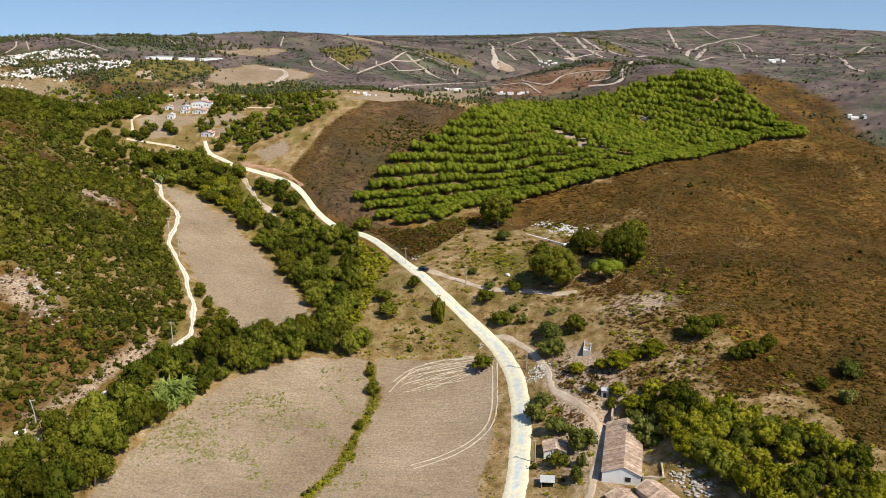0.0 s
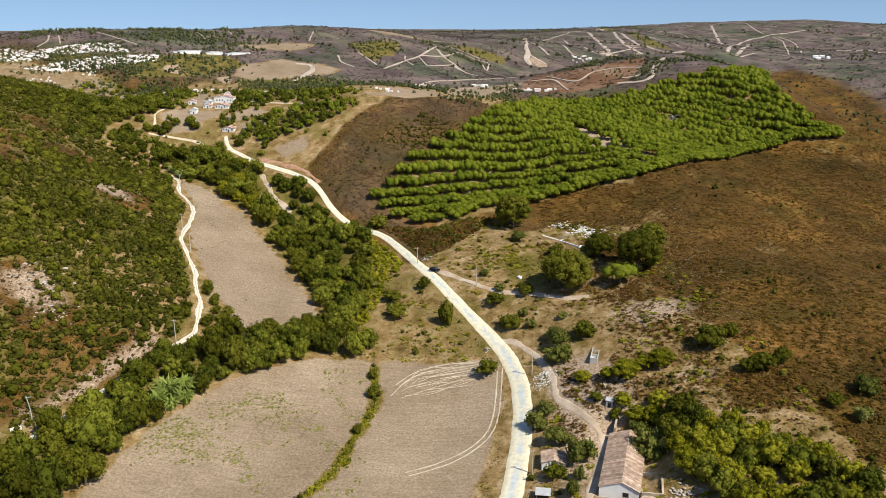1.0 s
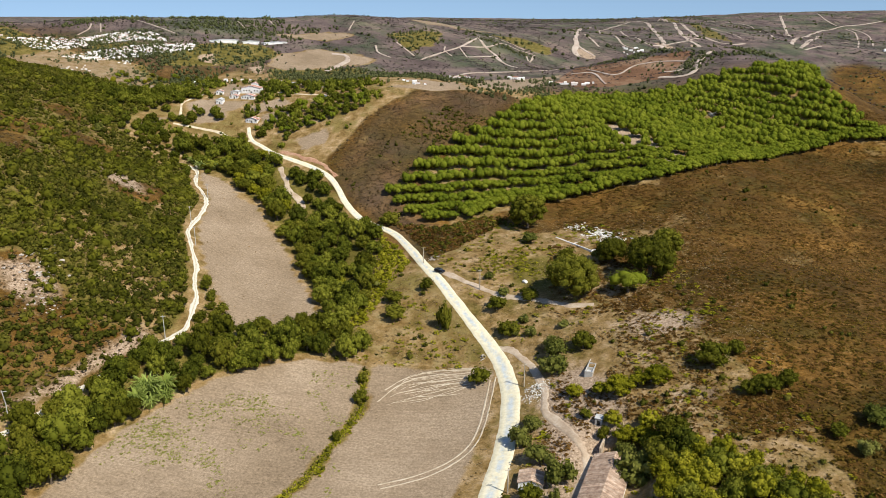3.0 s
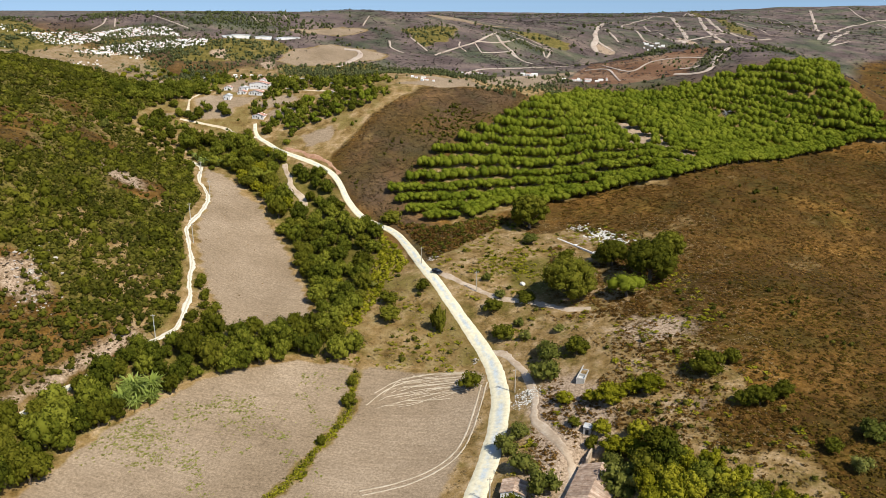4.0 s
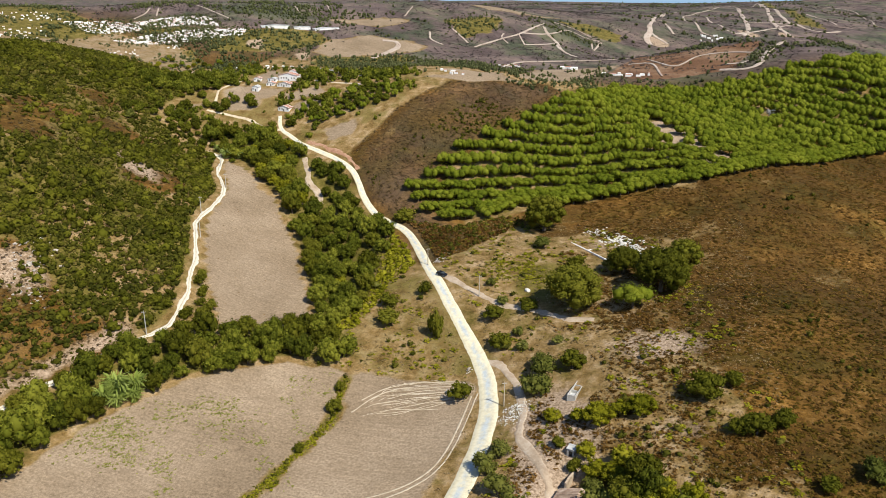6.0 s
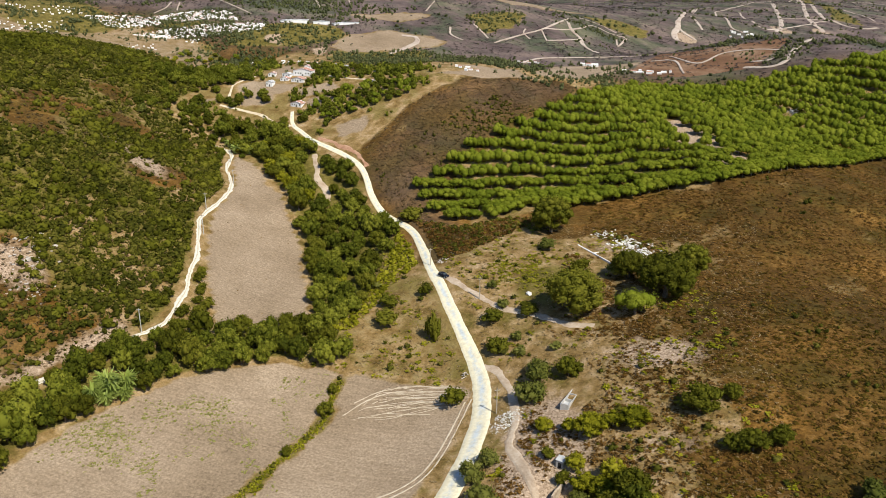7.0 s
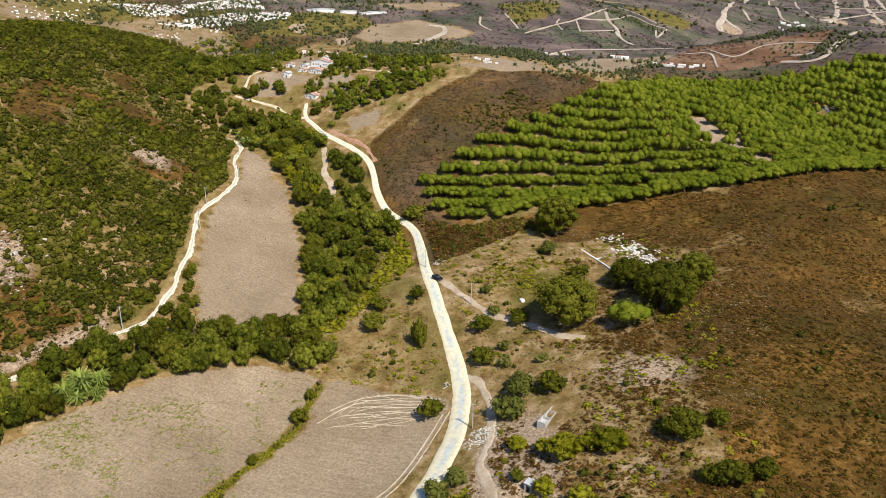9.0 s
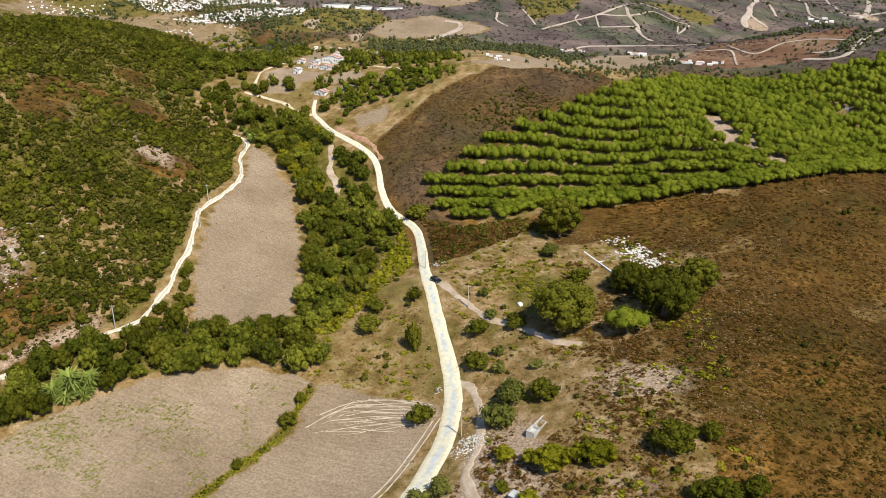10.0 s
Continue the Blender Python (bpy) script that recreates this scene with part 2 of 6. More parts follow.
RED_TILES = earthy("red clay tiles", (0.3, 0.14, 0.1), (0.42, 0.22, 0.16), (0.5, 0.31, 0.25), 0.7, 5.0, 0.9, 0.06)
CONCRETE = earthy("weathered concrete", (0.3, 0.29, 0.27), (0.42, 0.41, 0.38), (0.52, 0.51, 0.48), 0.6, 4.0, 0.9, 0.02)
TIN = earthy("grey sheet roof", (0.32, 0.33, 0.33), (0.44, 0.45, 0.45), (0.54, 0.55, 0.55), 0.6, 4.0, 0.6, 0.02)
TARMAC = earthy("sunlit grey tarmac", (0.3, 0.31, 0.33), (0.38, 0.39, 0.41), (0.46, 0.47, 0.49), 0.3, 2.0)
# Near-black colour stands in for the unlit inside of windows and doors.
DARK = earthy("dark opening, shade as colour", (0.012, 0.011, 0.01), (0.02, 0.018, 0.016), (0.03, 0.028, 0.025), 1.0, 4.0)
POLE = earthy("grey weathered pole", (0.3, 0.26, 0.2), (0.42, 0.37, 0.3), (0.52, 0.47, 0.4), 1.0, 5.0)
CUT = earthy("red earth cutting", (0.24, 0.12, 0.07), (0.36, 0.2, 0.12), (0.46, 0.3, 0.2), 0.4, 2.5)

# ---- the lie of the land ----
# Swellings and hollows: centre x, y, radius, height.
WEST_HILLS = [
    (-210, 150, 52, 12.8), (-210, 210, 52, 12.0), (-90, 210, 52, -5.6), (-330, 250, 120, 72.1),
    (-60, 250, 35, 6.3), (-150, 270, 52, 18.7), (-60, 300, 35, -7.3), (-210, 330, 52, 10.2),
    (-90, 330, 52, -4.0), (-150, 390, 52, -13.0), (-30, 390, 52, 7.7),
]
EAST_HILLS = [
    (30, 150, 52, -5.4), (90, 150, 52, 7.9), (150, 150, 52, 3.5), (150, 210, 52, 10.5),
    (270, 210, 52, 16.6), (60, 230, 35, 4.8), (0, 250, 35, -6.1), (90, 270, 52, 15.5),
    (210, 270, 52, 8.6), (270, 270, 52, 12.6), (0, 300, 35, 11.1), (300, 300, 120, -10.5),
    (30, 390, 52, -13.9), (90, 390, 52, 19.2), (210, 390, 52, 6.6), (270, 390, 52, -9.9),
]
MIDDLE_HILLS = [
    (-290, 400, 60, -12.5), (-230, 410, 40, 19.3), (-380, 420, 120, 38.5), (-160, 440, 40, 15.1),
    (-210, 450, 52, -21.5), (-90, 450, 52, 14.7), (-30, 450, 52, 17.5), (150, 450, 52, -14.7),
    (270, 450, 52, 14.3), (220, 480, 40, 13.4), (-200, 500, 50, 8.0), (150, 500, 40, 16.3),
    (-60, 520, 85, -19.0), (40, 520, 85, 13.1), (260, 520, 50, -12.4), (180, 535, 40, 13.9),
    (330, 560, 80, -33.9), (450, 600, 120, -64.0), (-280, 620, 100, 13.0), (220, 620, 60, 28.1),
    (120, 640, 60, 43.3), (-30, 650, 100, 16.1), (80, 660, 100, -48.6),
]
FAR_HILLS = [
    (-150, 800, 140, 18.5), (330, 800, 140, -65.9), (30, 820, 140, -0.2), (380, 1050, 180, -33.3),
    (200, 1080, 180, 24.5), (350, 1400, 260, 21.5), (600, 1500, 260, -44.4), (600, 1900, 420, -31.0),
]

# The ridges along the skyline.
RIDGES = [(-300, 560, 60, -3.2), (-250, 730, 120, -5.0), (150, 1120, 110, -16.7), (380, 1330, 150, -2.9), (480, 1500, 200, -8.0), (650, 1900, 280, 50.8), (1000, 2300, 350, 11.5), (1300, 2400, 350, 15.0)]

# The dark ridge behind the town, and the low land beyond it.
TOWN_RIDGE = [
    (-300, 590, 42, 3.0), (-245, 640, 42, 4.0), (-190, 680, 42, 4.5), (-130, 700, 42, 4.5), (-70, 735, 45, 5.5),
    (-560, 860, 170, -22), (-720, 1120, 230, -26), (-380, 1020, 150, -16), (-980, 1500, 350, -34), (-520, 1500, 260, -22),
    (-200, 1100, 160, -12), (-150, 1500, 260, -14), (20, 1150, 110, -6), (-480, 660, 70, -12), (-620, 640, 100, -24),
]


def ease(t):
    t = np.clip(t, 0, 1)
    return t * t * (3 - 2 * t)


def ground_height(x, y):
    """The smooth height of the land."""
    x, y = np.asarray(x, float), np.asarray(y, float)
    z = -6 + 72 * ease((y - 200) / 420) - 136 * ease((np.hypot(x, y) - 1500) / 2300)
    for a, b, s, h in WEST_HILLS + EAST_HILLS + MIDDLE_HILLS + FAR_HILLS + RIDGES + TOWN_RIDGE:
        z = z + h * np.exp(-((x - a) ** 2 + (y - b) ** 2) / (2 * s * s))
    # Gullies and spurs of the far slopes.
    if np.any(y > 540):
        z = z + 7.0 * ease((y - 540) / 160) * (patchy(x, y, 95, 77) - 0.5)
    # The farm stands on a levelled terrace.
    level = ease(1.6 - np.maximum(np.abs(0.927 * (x - 46.5) - 0.375 * (y - 187)) / 8.0, np.abs(0.375 * (x - 46.5) + 0.927 * (y - 187)) / 17.0))
    return z + level * (-2.7 + 0.05 * (y - 174) - z)


def patchy(x, y, size, seed=0):
    """Smooth value noise from 0 to 1, with patches about that many metres across."""
    def lattice(i, j):
        n = (i * 374761393 + j * 668265263 + seed * 974634777) & 0x7FFFFFFF
        n = ((n ^ (n >> 13)) * 1274126177) & 0x7FFFFFFF
        return ((n ^ (n >> 16)) & 0xFFFF) / 65535.0

    total, weight = 0.0, 0.0
    for octave, amount in ((1, 1.0), (2, 0.5), (4, 0.3)):
        u, v = np.asarray(x, float) / size * octave + 500, np.asarray(y, float) / size * octave + 500
        i, j = np.floor(u).astype(np.int64), np.floor(v).astype(np.int64)
        fu, fv = ease(u - i), ease(v - j)
        val = (lattice(i, j) * (1 - fu) + lattice(i + 1, j) * fu) * (1 - fv) + (lattice(i, j + 1) * (1 - fu) + lattice(i + 1, j + 1) * fu) * fv
        total, weight = total + amount * val, weight + amount
    return total / weight


def close_by(line, x, y, reach=110.0):
    """Which points lie within reach of an outline's box."""
    xs, ys = [p[0] for p in line], [p[1] for p in line]
    return (x > min(xs) - reach) & (x < max(xs) + reach) & (y > min(ys) - reach) & (y < max(ys) + reach)


def inside(poly, x, y):
    """How far within an outline, in metres (outside: minus; -110 for all that is farther off)."""
    x, y = np.broadcast_arrays(np.asarray(x, float), np.asarray(y, float))
    out = np.full(x.shape, -110.0)
    near = close_by(poly, x, y)
    x, y = x[near], y[near]
    within, best = np.zeros(x.shape, bool), np.full(x.shape, 1e9)
    for (ax, ay), (bx, by) in zip(poly, poly[1:] + poly[:1]):
        crosses = (ay > y) != (by > y)
        within ^= crosses & (x < (bx - ax) * (y - ay) / ((by - ay) or 1e-9) + ax)
        t = np.clip(((x - ax) * (bx - ax) + (y - ay) * (by - ay)) / ((bx - ax) ** 2 + (by - ay) ** 2), 0, 1)
        best = np.minimum(best, (x - ax - t * (bx - ax)) ** 2 + (y - ay - t * (by - ay)) ** 2)
    best = np.minimum(np.sqrt(best), 110.0)
    out[near] = np.where(within, best, -best)
    return out


def away(line, x, y):
    """The distance from a line of points (110 m for all that is farther off)."""
    x, y = np.broadcast_arrays(np.asarray(x, float), np.asarray(y, float))
    out = np.full(x.shape, 110.0)
    near = close_by(line, x, y)
    x, y = x[near], y[near]
    best = np.full(x.shape, 110.0**2)
    for (ax, ay), (bx, by) in zip(line, line[1:]):
        t = np.clip(((x - ax) * (bx - ax) + (y - ay) * (by - ay)) / ((bx - ax) ** 2 + (by - ay) ** 2), 0, 1)
        best = np.minimum(best, (x - ax - t * (bx - ax)) ** 2 + (y - ay - t * (by - ay)) ** 2)
    out[near] = np.sqrt(best)
    return out


# ---- the plan: lines and outlines on the ground ----
MAIN_ROAD = [(10, 120), (15, 160), (19, 182), (21.5, 200), (22.3, 209), (22.6, 219), (22, 230), (20.3, 238), (17.8, 246), (14, 254), (10, 261), (6.6, 266.5), (0, 277), (-8, 290), (-14, 299.5),
             (-21, 313), (-28.5, 326.5), (-34, 333), (-39, 336.5), (-47, 342), (-53.5, 349), (-59, 356.5), (-63.5, 364), (-68.5, 370.5), (-74, 375), (-80.5, 379), (-89, 383.5), (-97, 387.5), (-103.5, 391.5), (-110, 396.5), (-115, 400), (-119, 405.5), (-121.5, 411.5)]
DIRT_TRACK = [(-112, 150), (-104, 174), (-101, 185), (-95, 203), (-90, 218), (-85, 229), (-82.5, 234), (-81, 239), (-82, 246), (-83, 251), (-85, 258), (-88, 264), (-91, 271), (-94, 279), (-98, 286), (-102, 293), (-106, 300),
              (-108, 308), (-110, 321), (-113, 334), (-117.5, 343), (-123, 350), (-127.5, 357.5), (-130.5, 366), (-135, 371.5), (-140, 372), (-146, 372)]
UPPER_FIELD = [(-131, 369), (-121, 366), (-111, 359), (-104, 348), (-96, 347), (-88, 335), (-79, 324), (-70, 312), (-63, 297), (-57, 288), (-51, 277), (-44, 262), (-52, 257), (-67, 245), (-72, 252), (-80, 263), (-87, 275), (-96, 289), (-104, 305), (-109, 323), (-113, 339), (-124, 357)]
LOWER_FIELD = [(-92, 130), (-84, 165), (-81, 180), (-80, 188), (-77, 198), (-71, 210), (-65, 221), (-55, 230.5), (-44, 240), (-32, 243), (-23, 245), (-10, 245), (14, 244), (17.5, 235), (16, 222), (14, 205), (11, 190), (8, 172), (2, 130)]
HEDGE = [(-23.5, 241), (-22, 230), (-21, 222), (-23, 212), (-25, 203), (-27, 190), (-33, 176), (-40, 160)]
HEATH_EAST = [(30, 357), (43, 363), (60, 368), (78, 373), (99, 384), (124, 407), (149, 431), (178, 446), (204, 448), (201, 464), (192, 480), (186, 500), (188, 530), (230, 560), (420, 520), (420, 110), (130, 120), (104, 172), (97, 200), (92, 226), (84, 262), (76, 292), (62, 330), (38, 340)]
HEATH_HILL = [(-63, 383), (-57, 400), (-49, 418), (-34, 441), (10, 463), (2, 440), (-8, 416), (-33, 378), (-28, 350), (-8, 322), (-14, 304), (-24, 322), (-36, 342), (-52, 358), (-62, 372)]
PINES = [(-46, 357), (-37, 353), (-25, 338), (-12, 332), (0, 342), (12, 355), (28, 358), (43, 364), (60, 369), (78, 374), (99, 385), (124, 408), (149, 432), (178, 447), (203, 450), (197, 464), (190, 478), (184, 490), (182, 503), (184, 526), (172, 524), (150, 520), (121, 516), (97, 507), (63, 494), (41, 490), (26, 470), (14, 453), (7, 437), (-5, 418), (-18, 401), (-26, 392), (-31, 379), (-36, 369)]
PINE_GAP = [(56, 439), (64, 449), (82, 427), (92, 410), (97, 393), (86, 390), (77, 406), (63, 421)]
RIVER_LINE = [(-100, 140), (-95, 165), (-91, 184), (-86, 202), (-79, 216), (-71, 227), (-62, 236.5), (-52, 246), (-41, 252), (-33, 256)]
RIVER_WOOD = [(-40, 258), (-31, 265), (-31, 284), (-37, 305), (-36, 324), (-43, 334), (-52, 341), (-62, 356), (-72, 369), (-80, 375), (-98, 382), (-111, 390), (-127, 395), (-143, 392), (-148, 384), (-128, 374), (-112, 366), (-101, 352), (-93, 350), (-85, 337), (-75, 323), (-66, 311), (-59, 295), (-53, 286), (-46, 272)]
BRANCH_PATH = [(14.5, 253), (21, 250), (26, 243), (29.5, 235), (32, 226), (32.5, 217), (37, 210), (41, 203), (43.5, 196), (42, 189), (38, 178), (34, 165)]
CAR_PATH = [(-11, 296), (-4, 291.5), (5, 285), (16, 278), (29, 273.5), (40, 268), (47, 267)]
WEST_HILL = [(-118, 130), (-107, 174), (-104, 185), (-98, 203), (-93, 218), (-88, 229), (-84, 236), (-84, 246), (-86, 252), (-88, 258), (-91, 265), (-96, 278), (-100, 286), (-108, 301), (-111, 310), (-113, 322), (-116, 335), (-126, 350), (-131, 358), (-134, 367), (-145, 373), (-153, 379), (-161, 381), (-173, 382), (-178, 385), (-179, 396), (-177, 412), (-179, 425), (-186, 434), (-206, 446), (-234, 456), (-256, 448), (-272, 436), (-286, 415), (-290, 375), (-330, 340), (-420, 300), (-420, 100)]
VERGE = [(22, 252), (-2, 283), (-16, 296), (-34, 300), (-34, 262), (-26, 246), (12, 246)]


VALLEY_FIELDS = ([(-176, 384), (-171, 406), (-164, 417), (-166, 401)], [(-158, 417), (-138, 429), (-136, 416), (-149, 411)], [(-93, 400), (-78, 406), (-76, 396), (-88, 391)],
                 [(-128, 430), (-112, 440), (-104, 432), (-120, 424)], [(-13, 475), (-12, 546), (39, 581), (24, 531), (11, 488), (-7, 473)], [(-62, 443), (-45, 450), (-20, 478), (-14, 458), (-32, 444)],
                 [(-201, 447), (-192, 464), (-172, 459), (-195, 445)], [(-188, 437), (-181, 447), (-178, 426)], [(-155, 446), (-150, 465), (-138, 457), (-136, 447), (-143, 441)], [(-149, 435), (-129, 437), (-134, 426), (-148, 423)])
FAR_FIELDS = ([(-152, 556), (-131, 581), (-104, 585), (-90, 579), (-95, 567), (-133, 518), (-150, 524)], [(-165, 600), (-140, 628), (-120, 634), (-130, 604)], [(-95, 720), (-60, 760), (-20, 800), (-40, 765), (-75, 715)])
# The flat farmland between the western hill and the town.
PLAIN = [(-188, 440), (-206, 450), (-234, 460), (-257, 452), (-275, 440), (-291, 415), (-296, 370), (-420, 340), (-420, 560), (-330, 520), (-290, 500), (-262, 492), (-240, 494), (-222, 494), (-200, 470)]
QUARRIES = ([(-196, 522), (-186, 528), (-178, 511), (-190, 512)], [(-160, 513), (-152, 525), (-143, 500), (-150, 497)], [(50, 822), (60, 836), (74, 815), (66, 800), (52, 800)], [(140, 960), (152, 985), (166, 950), (150, 930)], [(185, 1005), (200, 1020), (206, 1000), (192, 985)])
WOOD_BELTS = ([(-228, 478), (-218, 493), (-190, 467), (-201, 454)], [(-215, 516), (-197, 544), (-159, 570), (-149, 547), (-162, 518), (-206, 498)], [(-143, 515), (-96, 556), (-69, 470), (-98, 459), (-136, 487)],
              [(-260, 508), (-242, 524), (-238, 514), (-255, 502)], [(-301, 462), (-295, 484), (-273, 457), (-277, 443), (-294, 452)], [(-25, 772), (-2, 803), (29, 802), (28, 764), (6, 762)], [(-95, 650), (-63, 697), (-58, 663), (-74, 617)],
              [(264, 1918), (227, 1132), (254, 1092), (248, 1291), (267, 1718)])
RED_EARTH = [(29, 545), (49, 612), (89, 597), (122, 595), (119, 575), (103, 540), (76, 533), (50, 526)]
WOODED = [(-209, 420), (-220, 474), (-226, 505), (-209, 525), (-172, 558), (-133, 584), (-105, 584), (-84, 548), (-88, 500), (-96, 452), (-152, 455), (-186, 446)]
BROWN_HILL = [(-152, 544), (-140, 564), (-112, 580), (-89, 579), (-91, 544), (-106, 490), (-130, 497)]
BROWN_SLOPE = [(197, 462), (183, 481), (177, 496), (345, 1006), (389, 1039), (417, 983), (432, 895), (413, 777), (420, 450), (209, 440)]


ROCKY = [(-150, 226), (-135, 236), (-127, 240), (-117, 236), (-108, 229), (-90, 235), (-85, 228), (-92, 212), (-100, 194), (-106, 180), (-112, 164), (-122, 180), (-116, 200), (-124, 216)]


def hill_brown(x, y):
    """Heath clearings in the green western hillside."""
    spots = ((-132, 316, 11, 17), (-188, 324, 14, 22), (-168, 350, 14, 12), (-172, 296, 10, 12), (-205, 290, 14, 12), (-132, 232, 9, 9), (-196, 372, 12, 10))
    total = sum(np.exp(-(((x - cx) / rx) ** 2 + ((y - cy) / ry) ** 2)) for cx, cy, rx, ry in spots)
    return ease(total * (0.6 + 0.8 * patchy(x, y, 11, 14)) * 1.7 - 0.35)


def steps(parts):
    """Grid lines: rows of (from, to, spacing)."""
    out = []
    for a, b, d in parts:
        out += list(np.arange(a, b, d))
    return np.array(out + [parts[-1][1]])


GX = steps([(-4900, -1500, 200), (-1500, -600, 40), (-600, -290, 10), (-290, 300, 2.5), (300, 700, 8), (700, 1700, 25), (1700, 4900, 200)])
GY = steps([(-1500, -200, 100), (-200, 100, 12), (100, 560, 2.5), (560, 900, 5), (900, 1700, 10), (1700, 3000, 40), (3000, 4900, 150)])


def mesh_of(name, verts, faces, smooth=True):
    """A mesh from arrays of corners and of quads or triangles."""
    verts, faces = np.asarray(verts, float), np.asarray(faces, np.int64)
    me = bpy.data.meshes.new(name)
    me.vertices.add(len(verts))
    me.vertices.foreach_set("co", verts.ravel())
    me.loops.add(faces.size)
    me.loops.foreach_set("vertex_index", faces.ravel())
    me.polygons.add(len(faces))
    me.polygons.foreach_set("loop_start", np.arange(len(faces)) * faces.shape[1])
    me.polygons.foreach_set("use_smooth", np.full(len(faces), smooth))
    me.update()
    return me


def grid_faces(nx, ny):
    idx = np.arange(nx * ny).reshape(ny, nx)
    return np.stack([idx[:-1, :-1], idx[:-1, 1:], idx[1:, 1:], idx[1:, :-1]], -1).reshape(-1, 4)


def zones(x, y):
    """What covers the ground: heath, green growth, bare stone, ploughed soil."""
    n1, n2, n3 = patchy(x, y, 26, 1), patchy(x, y, 60, 2), patchy(x, y, 12, 3)
    track_x = np.interp(y, [p[1] for p in DIRT_TRACK[:-4]], [p[0] for p in DIRT_TRACK[:-4]])
    far = ease((y - 470 + 34 * ease((-160 - x) / 12)) / 60)
    west = ease(inside(WEST_HILL, x, y) / 5 + 0.5)
    heath = np.maximum(ease((inside(HEATH_EAST, x, y) + 44 * (n1 - 0.5) + 30 * (n3 - 0.5) + 16 - 8 * ease((285 - y) / 30)) / 14 + 0.5), ease((inside(HEATH_HILL, x, y) + 6 + 14 * (n3 - 0.5)) / 8 + 0.5))
    heath = heath * np.clip(1.25 - 0.9 * ease((n1 * 0.5 + n3 * 0.5 - 0.52) * 4) * (0.45 + 0.55 * ease((y - 265) / 40)), 0, 1)
    heath = np.maximum(heath, far * 0.95 * (1 - ease(inside(BROWN_HILL, x, y) / 8 + 0.5) * 0.3))
    plain = ease(inside(PLAIN, x, y) / 6 + 0.5)
    heath = heath * (1 - plain)
    brown = west * hill_brown(x, y)
    heath = np.maximum(heath, brown)
    rocky = ease((inside(ROCKY, x, y) + 10 * (n3 - 0.5)) / 6 + 0.5)
    heath = np.maximum(heath, 0.75 * rocky * (0.5 + n1))
    brown = np.maximum(brown, 0.7 * rocky)
    green = west * np.where(n1 > 0.62, 0.25, 0.85) * (1 - brown)
    green = np.maximum(green, ease((8 - away(RIVER_LINE, x, y)) / 3) * 0.9)
    green = np.maximum(green, ease(inside(RIVER_WOOD, x, y) / 3 + 0.5) * 0.9)
    green = np.maximum(green, ease((3.0 - away(HEDGE, x, y)) / 1.5) * 0.75)
    green = np.maximum(green, ease((y - 385) / 12) * ease((480 - y) / 20) * ease((x + 185) / 10) * ease((-50 - x) / 14) * np.where(n3 > 0.5, 0.1, 0.5))
    meadow = np.exp(-(((x - 32) / 17) ** 2 + ((y - 290) / 15) ** 2)) + 0.8 * np.exp(-(((x + 32) / 6) ** 2 + ((y - 300) / 26) ** 2))
    green = np.maximum(green, ease(meadow * 1.8 - 0.35) * (0.45 + 0.6 * n3))
    green = np.maximum(green, plain * np.where(n1 > 0.5, 0.9, 0.65))
    green = np.maximum(green, ease(inside(VERGE, x, y) / 3 + 0.5) * np.clip(0.15 + 0.6 * n3, 0, 0.7))
    for belt in WOOD_BELTS:
        belt_in = ease((inside(belt, x, y) + 12 * (n3 - 0.5)) / 5 + 0.5)
        green, heath = np.maximum(green, 0.9 * belt_in), heath * (1 - belt_in)
    bare = 0.58 * np.exp(-(((x + 127) / 13) ** 2 + ((y - 238) / 14) ** 2)) + np.exp(-(((x + 137) / 13) ** 2 + ((y - 316) / 13) ** 2)) * 0.72
    bare = bare + np.exp(-(((x + 160) / 22) ** 2 + ((y - 322) / 9) ** 2)) * 0.6 + np.exp(-((np.minimum(away(DIRT_TRACK[:9], x, y), 60)) / 9) ** 2) * west * 0.7
    bare = bare + np.exp(-(((x - 60) / 16) ** 2 + ((y - 252) / 12) ** 2)) * 0.42 + np.exp(-(((x - 47) / 10) ** 2 + ((y - 320) / 9) ** 2)) + 0.6 * np.exp(-(((x - 70) / 15) ** 2 + ((y - 251) / 10) ** 2)) + 0.6 * np.exp(-(((x - 70) / 15) ** 2 + ((y - 214) / 9) ** 2)) + 0.6 * np.exp(-(((x - 38) / 13) ** 2 + ((y - 225) / 28) ** 2)) + 0.9 * np.exp(-(((x - 38) / 14) ** 2 + ((y - 186) / 24) ** 2)) + 0.8 * np.exp(-(((x - 43) / 9) ** 2 + ((y - 214) / 14) ** 2)) + 0.55 * np.exp(-(((x - 14) / 16) ** 2 + ((y - 300) / 14) ** 2))
    bare = bare + ease(inside(ROCKY, x, y) / 6 + 0.5) * (0.15 + 0.5 * n1)
    bare = bare + ease(inside(PINE_GAP, x, y) / 2 + 0.5)
    for pit in QUARRIES:
        bare = bare + 1.2 * ease((inside(pit, x, y) + 6 * (n3 - 0.5)) / 4 + 0.5)
    bare = ease(bare * (0.55 + 0.9 * n3) - 0.15) * 0.9
    soil = np.maximum(ease((inside(LOWER_FIELD, x, y) + 2 * (n3 - 0.5)) / 1.6 + 0.5), ease((inside(UPPER_FIELD, x, y) + 2 * (n3 - 0.5)) / 1.6 + 0.5))
    soil = soil * (1 - ease((2.6 - away(HEDGE, x, y)) / 1.2) * 0.9)
